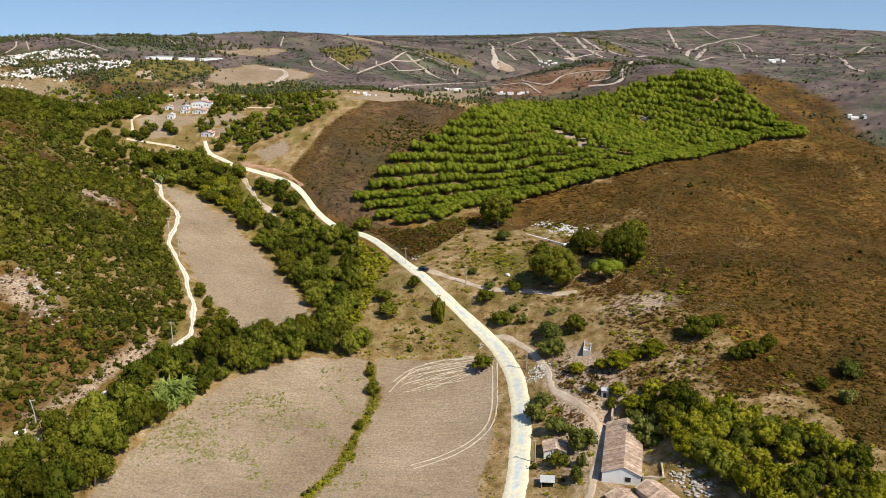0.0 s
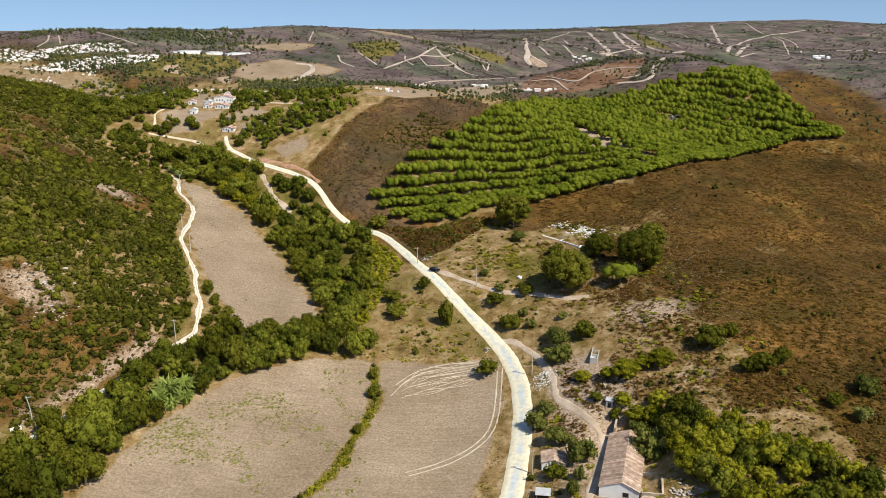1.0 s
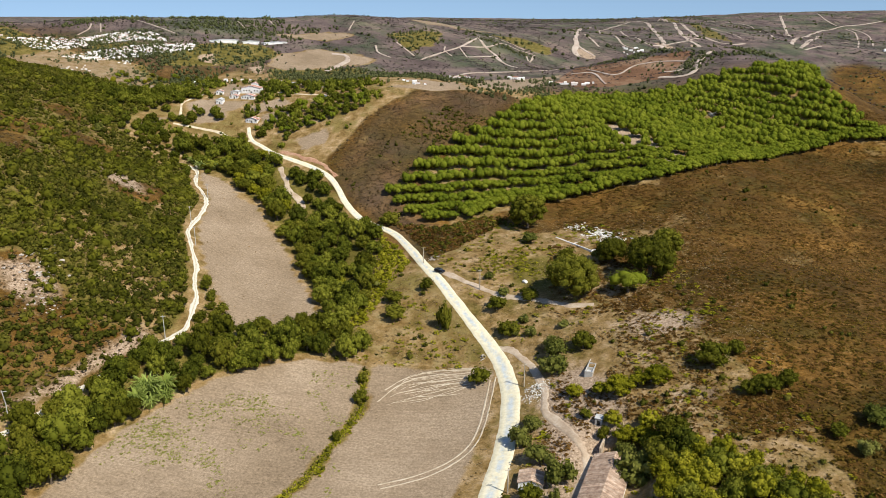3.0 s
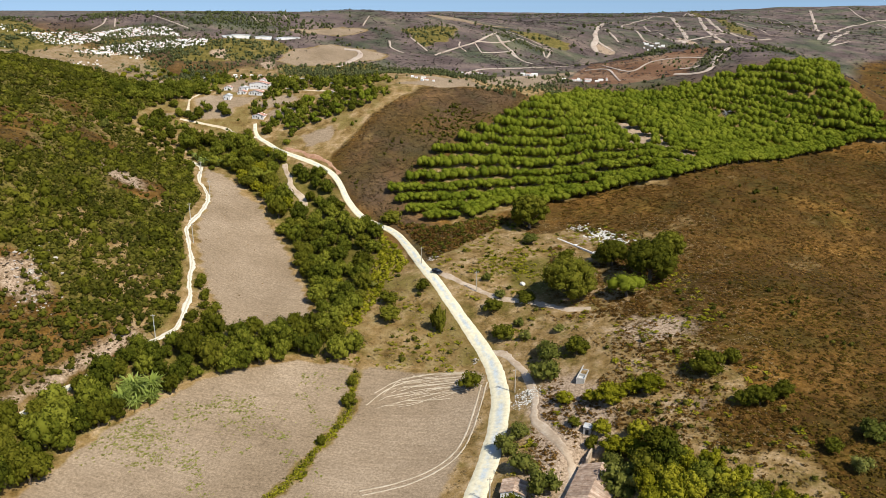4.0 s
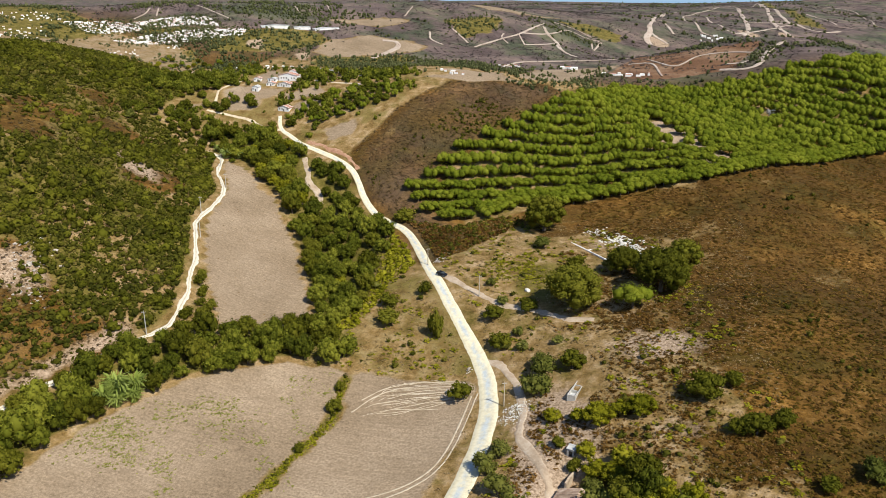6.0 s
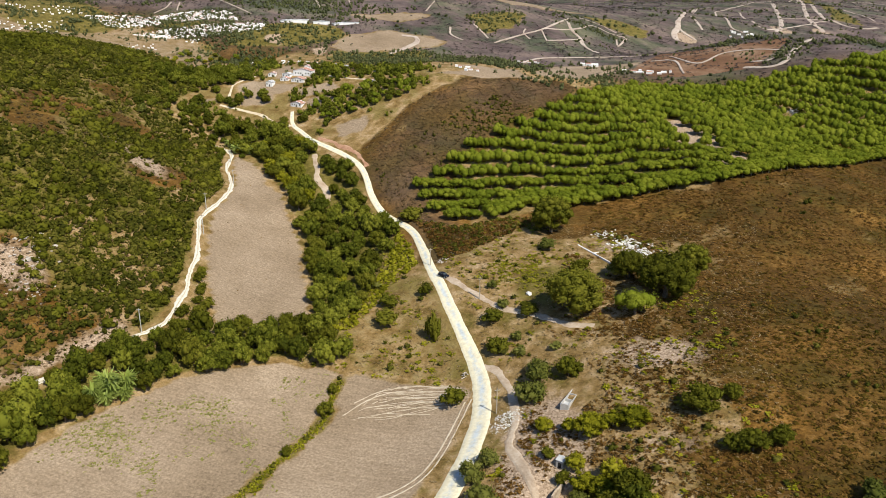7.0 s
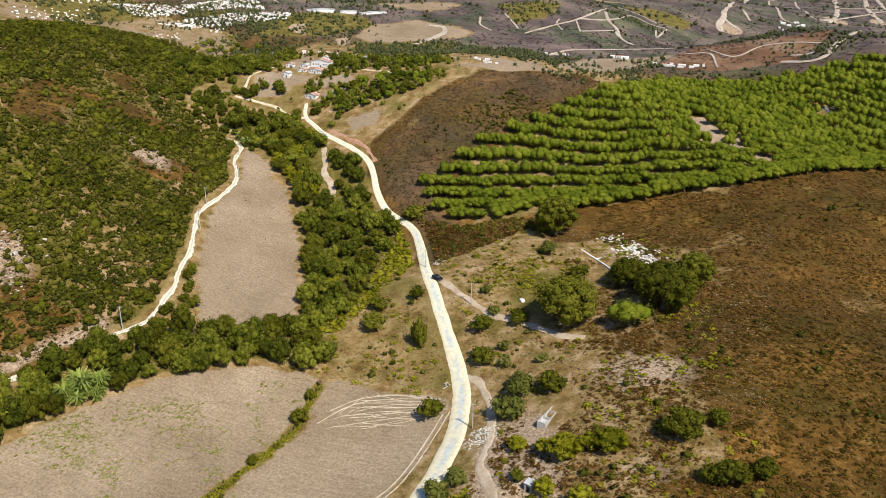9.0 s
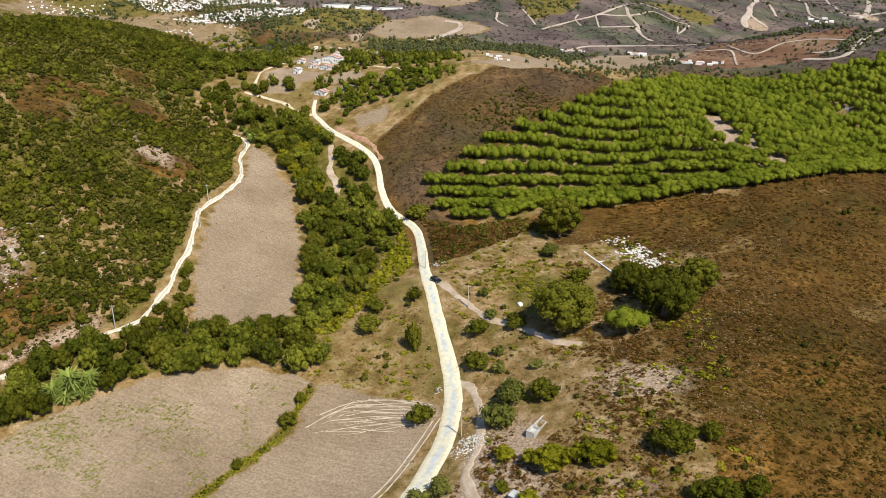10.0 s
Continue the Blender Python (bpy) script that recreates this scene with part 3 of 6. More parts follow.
    for cx, cy, rx, ry in ((-150, 430, 14, 9), (-110, 420, 10, 6), (-30, 462, 30, 5)):
        soil = np.maximum(soil, ease(2.2 * np.exp(-(((x - cx) / rx) ** 2 + ((y - cy) / ry) ** 2)) - 0.6) * 0.9)
    for field in VALLEY_FIELDS:
        soil = np.maximum(soil, ease((inside(field, x, y) + 2 * (n3 - 0.5)) / 2 + 0.5) * 0.85)
    for field in FAR_FIELDS:
        dry = ease((inside(field, x, y) + 8 * (n3 - 0.5)) / 5 + 0.5)
        heath, soil = heath * (1 - 0.8 * dry), np.maximum(soil, dry * (0.62 + 0.3 * n2))
    soil = np.maximum(soil, plain * np.where(n2 > 0.56, 0.5, 0.0))
    heath, green = heath * (1 - soil), green * (1 - soil)
    return np.stack([heath, green, bare * (1 - soil), soil], -1)


X, Y = np.meshgrid(GX, GY)
ground = new("ground", mesh_of("ground", np.stack([X, Y, ground_height(X, Y)], -1).reshape(-1, 3), grid_faces(len(GX), len(GY))))
ground.data.attributes.new("zone", "FLOAT_COLOR", "POINT").data.foreach_set("color", zones(X.ravel(), Y.ravel()).ravel())
# Amount of the hazed far-heath colour: full with distance, slight on the rounded hill.
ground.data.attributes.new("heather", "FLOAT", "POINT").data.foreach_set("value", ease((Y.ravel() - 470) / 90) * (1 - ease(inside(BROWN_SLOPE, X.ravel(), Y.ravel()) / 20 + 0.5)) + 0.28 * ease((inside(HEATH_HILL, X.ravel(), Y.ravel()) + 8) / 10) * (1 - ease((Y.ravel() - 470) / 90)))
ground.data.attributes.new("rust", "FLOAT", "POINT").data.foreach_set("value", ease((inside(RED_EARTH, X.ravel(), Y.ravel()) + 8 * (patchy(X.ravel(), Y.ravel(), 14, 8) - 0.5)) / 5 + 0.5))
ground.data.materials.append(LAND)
tagged(ground, "dry hill land of brown heath, scrub and fields", "ground", kind="structure")


def smooth_line(points, step=1.0):
    """Evenly spaced points along a smooth curve through the given ones, with the way across."""
    p = np.array(points, float)
    p = np.concatenate([[2 * p[0] - p[1]], p, [2 * p[-1] - p[-2]]])
    out = []
    for a, b, c, d in zip(p, p[1:], p[2:], p[3:]):
        n = max(2, int(np.linalg.norm(c - b) / step))
        t = (np.arange(n) / n)[:, None]
        out.append(0.5 * (2 * b + (c - a) * t + (2 * a - 5 * b + 4 * c - d) * t**2 + (3 * b - a - 3 * c + d) * t**3))
    line = np.concatenate(out + [p[-2:-1]])
    ways = np.gradient(line, axis=0)
    ways /= np.linalg.norm(ways, axis=1)[:, None]
    return line, np.stack([-ways[:, 1], ways[:, 0]], -1)


def ribbon(name, points, width, material, label, category, lift=0.07, ragged=0.25, step=1.0, kind="structure", seed=1, tapers=None):
    """A strip of made ground that follows the land, with a ragged edge that turns down into it."""
    line, across = smooth_line(points, step)
    rng = np.random.default_rng(seed)
    n = len(line)
    def wander():
        k = np.convolve(rng.normal(0, 1, n + 8), np.ones(5) / 5, "valid")[:n]
        return width / 2 + ragged * (1.6 * k + rng.normal(0, 0.25, n))
    left, right = wander(), wander()
    if tapers:
        left, right = (v * np.interp(line[:, 1], tapers[0], tapers[1]) / width for v in (left, right))
    rows = []
    for f, drop in ((-1.12, -0.25), (-1, 0), (-0.5, 0.02), (0, 0.03), (0.5, 0.02), (1, 0), (1.12, -0.25)):
        q = line + across * (f * np.where(f < 0, right, left))[:, None]
        rows.append(np.c_[q, ground_height(q[:, 0], q[:, 1]) + lift + drop])
    verts = np.stack(rows, 1).reshape(-1, 3)
    ob = new(name, mesh_of(name, verts, grid_faces(7, n)[:, ::-1]))
    ob.data.attributes.new("side", "FLOAT", "POINT").data.foreach_set("value", np.tile([1.0, 1.0, 0.5, 0.0, 0.5, 1.0, 1.0], n))
    ob.data.materials.append(material)
    return tagged(ob, label, category, kind=kind)


ribbon("road", MAIN_ROAD, 5.0, ROAD, "pale chalky country road with worn grey lanes", "road", 0.1, 0.13, tapers=([150, 215, 240, 256, 268, 300, 340, 375, 412], [5.6, 5.4, 5.0, 4.4, 3.8, 3.3, 2.8, 2.3, 1.7]))
ribbon("track", DIRT_TRACK, 1.45, WHEELED, "narrow pale dirt track along the hill foot", "dirt track", 0.09, 0.3, seed=2)
ribbon("path", BRANCH_PATH, 2.2, PATH, "worn dirt path to the farm buildings", "path", 0.06, 0.35, seed=3)
ribbon("path", CAR_PATH, 2.0, PATH, "worn dirt path past the parked car", "path", 0.06, 0.35, seed=4)

# ---- plants ----

def ball():
    """A small many-sided ball: corners and triangles."""
    bm = bmesh.new()
    bmesh.ops.create_icosphere(bm, subdivisions=1, radius=1.0)
    v = np.array([p.co for p in bm.verts])
    f = np.array([[c.index for c in face.verts] for face in bm.faces])
    bm.free()
    return v, f


BALL_V, BALL_F = ball()


def lobes_round(rng, count, rx, rz, lift, small, low=-0.25):
    """Lobes of a crown: centres and radii on a dome."""
    out = []
    for k in range(count):
        a = rng.uniform(0, 2 * math.pi)
        up = rng.uniform(low, 1.0)
        flat = math.sqrt(max(0.0, 1 - up * up)) * rng.uniform(0.75, 1.0)
        r = small * rng.uniform(0.75, 1.25)
        out.append((rx * 0.72 * flat * math.cos(a), rx * 0.72 * flat * math.sin(a), lift + rz * 0.72 * up, r))
    out.append((0, 0, lift + 0.1 * rz, rx * 0.62))
    return out


def foliage(rng, lobes, each, size, core=0.8, spread=0.25, squash=0.85):
    """Leaf sprays over lobes, round a closed inner mass. Gives corners and quads."""
    vs, fs, n = [], [], 0
    for x, y, z, r in lobes:
        if core:
            jig = rng.uniform(0.82, 1.12, len(BALL_V))[:, None]
            vs.append(BALL_V * jig * (core * r) * (1, 1, squash) + (x, y, z))
            tri = BALL_F + n
            fs.append(np.c_[tri, tri[:, 2]])
            n += len(BALL_V)
        k = max(4, int(each * (r / lobes[0][3]) ** 1.5))
        d = rng.normal(0, 1, (k, 3))
        d[:, 2] = d[:, 2] * 0.8 + 0.35
        d /= np.linalg.norm(d, axis=1)[:, None]
        c = d * (r * rng.uniform(1 - spread, 1 + spread, k))[:, None] * (1, 1, squash) + (x, y, z)
        nrm = d + rng.normal(0, 0.55, (k, 3))
        nrm /= np.linalg.norm(nrm, axis=1)[:, None]
        t = np.cross(nrm, rng.normal(0, 1, (k, 3)))
        t /= np.linalg.norm(t, axis=1)[:, None]
        b = np.cross(nrm, t)
        s1, s2 = (size * rng.uniform(0.6, 1.25, k))[:, None], (size * rng.uniform(0.4, 0.9, k))[:, None]
        quad = np.stack([c - t * s1, c - b * s2 + nrm * 0.15 * s1, c + t * s1, c + b * s2 - nrm * 0.1 * s1], 1).reshape(-1, 3)
        vs.append(quad)
        fs.append(np.arange(4 * k).reshape(k, 4) + n)
        n += 4 * k
    return np.concatenate(vs), np.concatenate(fs)


def tufts(n, seed, quads=6, size=0.5, tilt=0.45):
    """Low plants of a few upturned sprays."""
    rng = np.random.default_rng(seed)
    made = []
    for _ in range(n):
        a, d = rng.uniform(0, 6.28, quads), np.sqrt(rng.uniform(0, 1, quads)) * 0.75
        c = np.stack([d * np.cos(a), d * np.sin(a), rng.uniform(0.25, 1.0, quads) * (1 - 0.6 * d)], -1)
        nrm = np.stack([rng.normal(0, tilt, quads), rng.normal(0, tilt, quads), np.ones(quads)], -1)
        nrm /= np.linalg.norm(nrm, axis=1)[:, None]
        t = np.cross(nrm, rng.normal(0, 1, (quads, 3)))
        t /= np.linalg.norm(t, axis=1)[:, None]
        b = np.cross(nrm, t)
        s1, s2 = (size * rng.uniform(0.6, 1.2, quads))[:, None], (size * rng.uniform(0.4, 0.9, quads))[:, None]
        made.append((np.stack([c - t * s1, c - b * s2, c + t * s1, c + b * s2], 1).reshape(-1, 3), np.arange(4 * quads).reshape(quads, 4)))
    return made


def shrub_shapes(n, seed, quads=16, size=0.3):
    """Rounded shrubs: one leafy mass with sprays standing out of it."""
    rng = np.random.default_rng(seed)
    return [foliage(rng, [(0, 0, 0.42, 0.72)], quads, size, core=0.85, spread=0.3) for _ in range(n)]


def tidy(verts, faces):
    """Quads, with triangles given as quads that repeat a corner split off."""
    tri = faces[:, 2] == faces[:, 3]
    return verts, faces[~tri], faces[tri][:, :3]


def leaf_mesh(name, verts, faces, material, tint=None):
    verts, quads, tris = tidy(verts, faces)
    me = bpy.data.meshes.new(name)
    loops = np.concatenate([quads.ravel(), tris.ravel()])
    starts = np.concatenate([np.arange(len(quads)) * 4, len(quads) * 4 + np.arange(len(tris)) * 3])
    me.vertices.add(len(verts))
    me.vertices.foreach_set("co", verts.ravel())
    me.loops.add(len(loops))
    me.loops.foreach_set("vertex_index", loops)
    me.polygons.add(len(starts))
    me.polygons.foreach_set("loop_start", starts)
    me.update()
    me.attributes.new("tint", "FLOAT", "POINT").data.foreach_set("value", np.zeros(len(verts)) if tint is None else tint)
    me.materials.append(material)
    return me


def tube(path, radii, sides=6):
    """A tapered stem along points."""
    path = np.array(path, float)
    way = np.gradient(path, axis=0)
    way /= np.linalg.norm(way, axis=1)[:, None]
    rows = []
    for p, w, r in zip(path, way, radii):
        side = np.cross(w, (0.3, 0.9, 0.1))
        side /= np.linalg.norm(side)
        other = np.cross(w, side)
        a = np.arange(sides) / sides * 2 * math.pi
        rows.append(p + r * (np.cos(a)[:, None] * side + np.sin(a)[:, None] * other))
    v = np.concatenate(rows)
    idx = np.arange(len(v)).reshape(len(path), sides)
    f = np.stack([idx[:-1], np.roll(idx[:-1], -1, 1), np.roll(idx[1:], -1, 1), idx[1:]], -1).reshape(-1, 4)
    return v, f


def trunk_mesh(rng, height, radius, lobes):
    """A leaning tapered trunk with limbs that reach into the crown."""
    lean = rng.normal(0, 0.05 * height, 2)
    top = np.array([lean[0], lean[1], height])
    vs, fs, n = [], [], 0
    stems = [([(0, 0, -0.6), (0.1 * lean[0], 0.1 * lean[1], 0.35 * height), tuple(0.6 * top), tuple(top)], [1.25 * radius, radius, 0.75 * radius, 0.4 * radius])]
    for x, y, z, r in lobes[:5]:
        base = top * 0.55
        stems.append(([tuple(base), tuple((base + (x, y, z)) / 2 + (0, 0, 0.05 * height)), (x, y, z)], [0.5 * radius, 0.33 * radius, 0.12 * radius]))
    for path, radii in stems:
        v, f = tube(path, radii)
        vs.append(v)
        fs.append(f + n)
        n += len(v)
    me = mesh_of("trunk", np.concatenate(vs), np.concatenate(fs))
    me.materials.append(BARK)
    return me


def tree_model(name, seed, material, label, category, count=15, rx=1.0, rz=0.66, lift=0.68, small=0.34, each=26, size=0.12, trunk_to=0.6, group="", low=-0.75):
    """A tree of unit crown radius at the origin: an empty with its trunk and crown."""
    rng = np.random.default_rng(seed)
    lobes = lobes_round(rng, count, rx, rz, lift, small, low)
    root = tagged(new(name), label, category, group)
    stem = new("trunk", trunk_mesh(rng, trunk_to, 0.075, lobes))
    v, f = foliage(rng, lobes, each, size)
    crown = new("crown", leaf_mesh("crown", v, f, material))
    stem.parent = crown.parent = root
    return root


PLACE = np.random.default_rng(11)


def plant(models, x, y, radius, height, turn=None):
    """Sets one of the models on the ground; height is the crown's top."""
    model = models[int(PLACE.integers(len(models)))]
    z = float(ground_height(x, y))
    m = Matrix.Translation((x, y, z - 0.05)) @ Matrix.Rotation(PLACE.uniform(0, 6.28) if turn is None else turn, 4, "Z") @ Matrix.Diagonal((radius, radius, height / 1.42, 1))
    return copy_thing(model, m)


MODELS = []


def family(n, *args, **kw):
    made = [tree_model(args[0], 100 * len(MODELS) + k, *args[1:], **kw) for k in range(n)]
    MODELS.append(made)
    return made


oaks = family(5, "oak_tree", OAK, "dark green evergreen oak with a clumped crown", "tree", count=28, small=0.29, each=30, size=0.075, rz=0.68)
great_oaks = family(2, "oak_tree", OAK, "large dark green evergreen oak with a broad clumped crown", "tree", count=64, small=0.2, each=46, size=0.036, rz=0.68)
river_trees = family(6, "river_tree", RIVER_LEAF, "dense green broadleaf tree in the stream-side wood", "tree", count=24, small=0.28, each=28, size=0.075, group="trees along the stream")
golden = family(4, "mastic_tree", GOLD, "yellow-green rounded tree on the dry slope", "tree", count=28, small=0.23, each=30, size=0.062, group="trees on the farm slope")
bushes = family(4, "bush", OAK, "dark green rounded bush", "bush", count=11, small=0.36, each=30, size=0.11, rz=0.62, lift=0.6, trunk_to=0.4)
greys = family(3, "olive_bush", GREY, "grey-green olive bush beside the path", "bush", count=13, small=0.33, each=30, size=0.1, rz=0.62, lift=0.62, trunk_to=0.4)
pines = family(5, "stone_pine", PINE, "bright green stone pine in a planted row", "pine tree", count=11, small=0.5, each=110, size=0.04, rz=0.56, lift=0.8, trunk_to=0.75, group="pines of the plantation", low=-0.2)
cypress = family(2, "conifer", OAK, "narrow dark green conifer beside the road", "conifer", count=16, small=0.42, each=26, size=0.12, rz=0.9, lift=0.8, trunk_to=0.6)


# Single trees and bushes: x, y, crown radius, height.
for kind, rows in (
    (oaks, [(40, 274, 10.8, 15), (66, 283, 10.4, 15), (73, 298, 7.5, 12), (54, 296, 6.8, 10), (23, 332, 9.6, 14.5), (77, 226, 5.2, 6.5), (84, 231, 2.7, 4), (88, 213, 4.1, 5.4), (94, 216, 3.2, 4.6), (84, 213, 2.8, 4), (43, 243.5, 4.2, 5.6)]),
    (pines, [(58, 272, 5.8, 7.5)]),
    (bushes, [(12.3, 236, 4.1, 5.6), (-21.5, 226, 2.6, 4.2), (-23.5, 235, 1.7, 3.4), (-35, 339, 4.9, 5.2), (15, 271, 4.2, 4.6), (25, 275, 4, 3.8), (38, 300, 3.6, 4.6), (-19, 269, 4.4, 5.4), (-22, 278, 3.6, 4.4), (-11, 284, 2.6, 4.6), (29, 183, 3.2, 4.6), (-24, 207, 1.6, 3), (43, 212, 2, 2.6), (47.4, 205.8, 2.1, 3.6), (101, 196, 2.6, 3.6), (20, 258, 4.2, 5)]),
    (greys, [(-43, 262, 2.6, 3.6), (-39, 272, 2.4, 3.4), (-37, 283, 2.8, 3.6), (-38, 296, 2.4, 3.2), (-30, 288, 2.0, 2.8), (-28, 256, 2.2, 3), (27, 256, 2.4, 3), (24.5, 263, 2.2, 2.8), (37, 257, 2.0, 2.6), (17, 278, 2.2, 2.8), (11, 287.5, 2.0, 2.6), (35.5, 243, 4.4, 6), (21.5, 257, 2.2, 3), (34, 235, 4.4, 6.5), (34, 247, 3.2, 4.6), (25, 315, 3.8, 4.4), (26, 205, 3.6, 5.4), (31, 196, 3.8, 5.8), (36, 188, 4.2, 7.5), (33, 175, 2.1, 5), (35, 181, 1.7, 4.2), (29, 211, 3, 4.6), (110.7, 201, 3.9, 4.9), (105, 189.5, 2.7, 4), (54.5, 190.5, 5.4, 8.6), (52.8, 199, 3.6, 5.6), (50, 297, 4, 6)]),
    (golden, [(52, 218.5, 4.8, 6), (62, 220.5, 4.6, 5.6), (47, 220, 3, 4), (40, 222, 3, 3.6), (50, 209, 3.0, 3.8), (52.3, 203.7, 3.7, 5.4), (57.8, 202.2, 4.6, 5.5), (57, 221, 3.2, 4.4)]),
    (cypress, [(-1, 263, 1.9, 8), (-3, 263.5, 1.6, 6.5)]),
    (river_trees, [(-30.5, 246, 4.3, 9), (-52, 244, 3.6, 7)]),
):
    for x, y, r, h in rows:
        plant(great_oaks if kind is oaks and r > 6 else kind, x, y, r, h)

# The thicket behind the farmhouse.
THICKET = [(58, 206), (64, 203), (66, 195), (72, 191), (81, 188), (88, 181), (92, 175), (95, 168), (98, 158), (96, 146), (78, 144), (70, 158), (66, 167), (60, 176), (57, 186)]


def spaced(poly, gap, rng, keep=lambda x, y: True):
    """Points in an outline, at least gap apart."""
    xs, ys = [p[0] for p in poly], [p[1] for p in poly]
    pts = []
    cells = {}
    tries = rng.random((int(18 * (max(xs) - min(xs)) * (max(ys) - min(ys)) / gap**2), 2)) * (max(xs) - min(xs), max(ys) - min(ys)) + (min(xs), min(ys))
    for x, y in tries[inside(poly, tries[:, 0], tries[:, 1]) > 0].tolist():
        c = (int(x // gap), int(y // gap))
        if any((x - a) ** 2 + (y - b) ** 2 < gap * gap for i in (-1, 0, 1) for j in (-1, 0, 1) for a, b in cells.get((c[0] + i, c[1] + j), ())):
            continue
        if keep(x, y):
            cells.setdefault(c, []).append((x, y))
            pts.append((x, y))
    return pts


for x, y in spaced(THICKET, 3.9, PLACE):
    r = PLACE.uniform(2.4, 4.8)
    plant(golden if PLACE.random() < 0.55 else (river_trees if PLACE.random() < 0.7 else oaks), x, y, r, r * PLACE.uniform(1.4, 2.0))

# Trees along the stream and in the wood beside the road.
STREAM = [(x - 7.5, y + 3.5) for x, y in RIVER_LINE] + [(x + 9.5, y - 5) for x, y in RIVER_LINE[::-1]]
for x, y in spaced(STREAM, 4.3, PLACE, lambda x, y: inside(LOWER_FIELD, x, y) < -0.6 and away(DIRT_TRACK, x, y) > (5.4 if 224 < y < 242 else 3.4) and inside(UPPER_FIELD, x, y) < -2.5 and not (math.hypot(x + 77, y - 207) < 7.5)):
    r = PLACE.uniform(2.4, 4.6) * (1.22 if y < 214 else 1.0)
    plant(river_trees if PLACE.random() < 0.7 else oaks, x, y, r, r * PLACE.uniform(1.7, 2.2))
for x, y in spaced(RIVER_WOOD, 5.0, PLACE, lambda x, y: away(MAIN_ROAD, x, y) > 6.0 and inside(UPPER_FIELD, x, y) < -2.5 and away([(-94, 377), (-86, 362), (-78, 355)], x, y) > 4.5 and not (x > -46 and y > 290 and patchy(x, y, 12, 9) > 0.5)):
    r = PLACE.uniform(2.3, 4.9)
    plant(river_trees if PLACE.random() < 0.72 else (oaks if PLACE.random() < 0.6 else golden), x, y, r, r * PLACE.uniform(1.4, 2.1))
for x, y in spaced([(-90, 244), (-70, 244), (-74, 254), (-84, 266), (-92, 280), (-97, 284), (-90, 268), (-85, 255)], 3.6, PLACE, lambda x, y: away(DIRT_TRACK, x, y) > 3.4 and inside(UPPER_FIELD, x, y) < -1.2):
    plant(bushes, x, y, PLACE.uniform(1.8, 2.8), PLACE.uniform(2.6, 4.2))

# Pines in contour rows.
def row_y(x):
    return np.interp(x, [-60, 0, 45, 70, 100, 150, 180, 215], [-14, 0, 12, 8, -5, -25, -35, -38])


def pine_places():
    out = []
    for c in np.arange(300, 580, 8.7):
        x = -60.0 + PLACE.uniform(0, 3)
        while x < 212:
            fan = float(np.interp(c, [400, 520], [0.75, 1.15]))
            y = c + float(row_y(min(x, 45))) + fan * float(row_y(max(x, 45)) - row_y(45)) + 1.3 * math.sin(0.09 * x + 0.8 * c) + PLACE.normal(0, 0.45)
            x += PLACE.uniform(2.5, 3.3)
            if inside(PINES, x, y) > 2.0 and (inside(PINE_GAP, x, y) < 0.5 or patchy(x, y, 8, 23) > 0.53) and patchy(x, y, 9, 21) < 0.8 and math.hypot(x - 116, y - 464) > 3.5:
                out.append((x, y))
    edge, across = smooth_line(PINES[4:15], 3.4)
    kept = [(x, y) for x, y in out if away(PINES[4:15], x, y) > 7.5]
    for off in (1.6, 5.6):
        for (x, y), (ax, ay) in zip(edge, across):
            kept.append((x + ax * off + PLACE.normal(0, 0.3), y + ay * off + PLACE.normal(0, 0.3)))
    return kept


pine_at = sorted(pine_places(), key=lambda p: p[1] - 0.45 * p[0])
for x, y in pine_at[:300]:
    plant(pines, x, y, PLACE.uniform(2.7, 3.7), PLACE.uniform(3.6, 4.7))


def scatter(name, variants, places, material, label, category, seed=5):
    """Many plants in one mesh: places are rows of x, y, radius, height."""
    rng = np.random.default_rng(seed)
    places = np.asarray(places, float)
    pick = rng.integers(0, len(variants), len(places))
    zs = ground_height(places[:, 0], places[:, 1])
    vs, fs, ts, n = [], [], [], 0
    for k, (v, f) in enumerate(variants):
        sel = np.where(pick == k)[0]
        if not len(sel):
            continue
        a = rng.uniform(0, 2 * math.pi, len(sel))
        c, s = np.cos(a), np.sin(a)
        p = places[sel]
        q = np.empty((len(sel), len(v), 3))
        q[..., 0] = p[:, None, 0] + p[:, None, 2] * (c[:, None] * v[:, 0] - s[:, None] * v[:, 1])
        q[..., 1] = p[:, None, 1] + p[:, None, 2] * (s[:, None] * v[:, 0] + c[:, None] * v[:, 1])
        q[..., 2] = zs[sel][:, None] + p[:, None, 3] * v[:, 2]
        vs.append(q.reshape(-1, 3))
        fs.append((f[None] + (np.arange(len(sel)) * len(v))[:, None, None] + n).reshape(-1, 4))
        ts.append(np.repeat(rng.random(len(sel)), len(v)))
        n += len(sel) * len(v)
    ob = new(name, leaf_mesh(name, np.concatenate(vs), np.concatenate(fs), material, np.concatenate(ts)))
    return tagged(ob, label, category, kind="stuff")


def models_of(n, seed, lobes, each, size, core=0.8, rz=0.6, lift=0.45, small=0.42):
    rng = np.random.default_rng(seed)
    return [foliage(rng, lobes_round(rng, lobes, 1.0, rz, lift, small), each, size, core=core) for _ in range(n)]


rest = np.array(pine_at[300:])
pine_forms = []
for k in range(5):
    rng = np.random.default_rng(900 + k)
    pine_forms.append(foliage(rng, lobes_round(rng, 5, 1.0, 0.5, 0.65, 0.58), 34, 0.07))
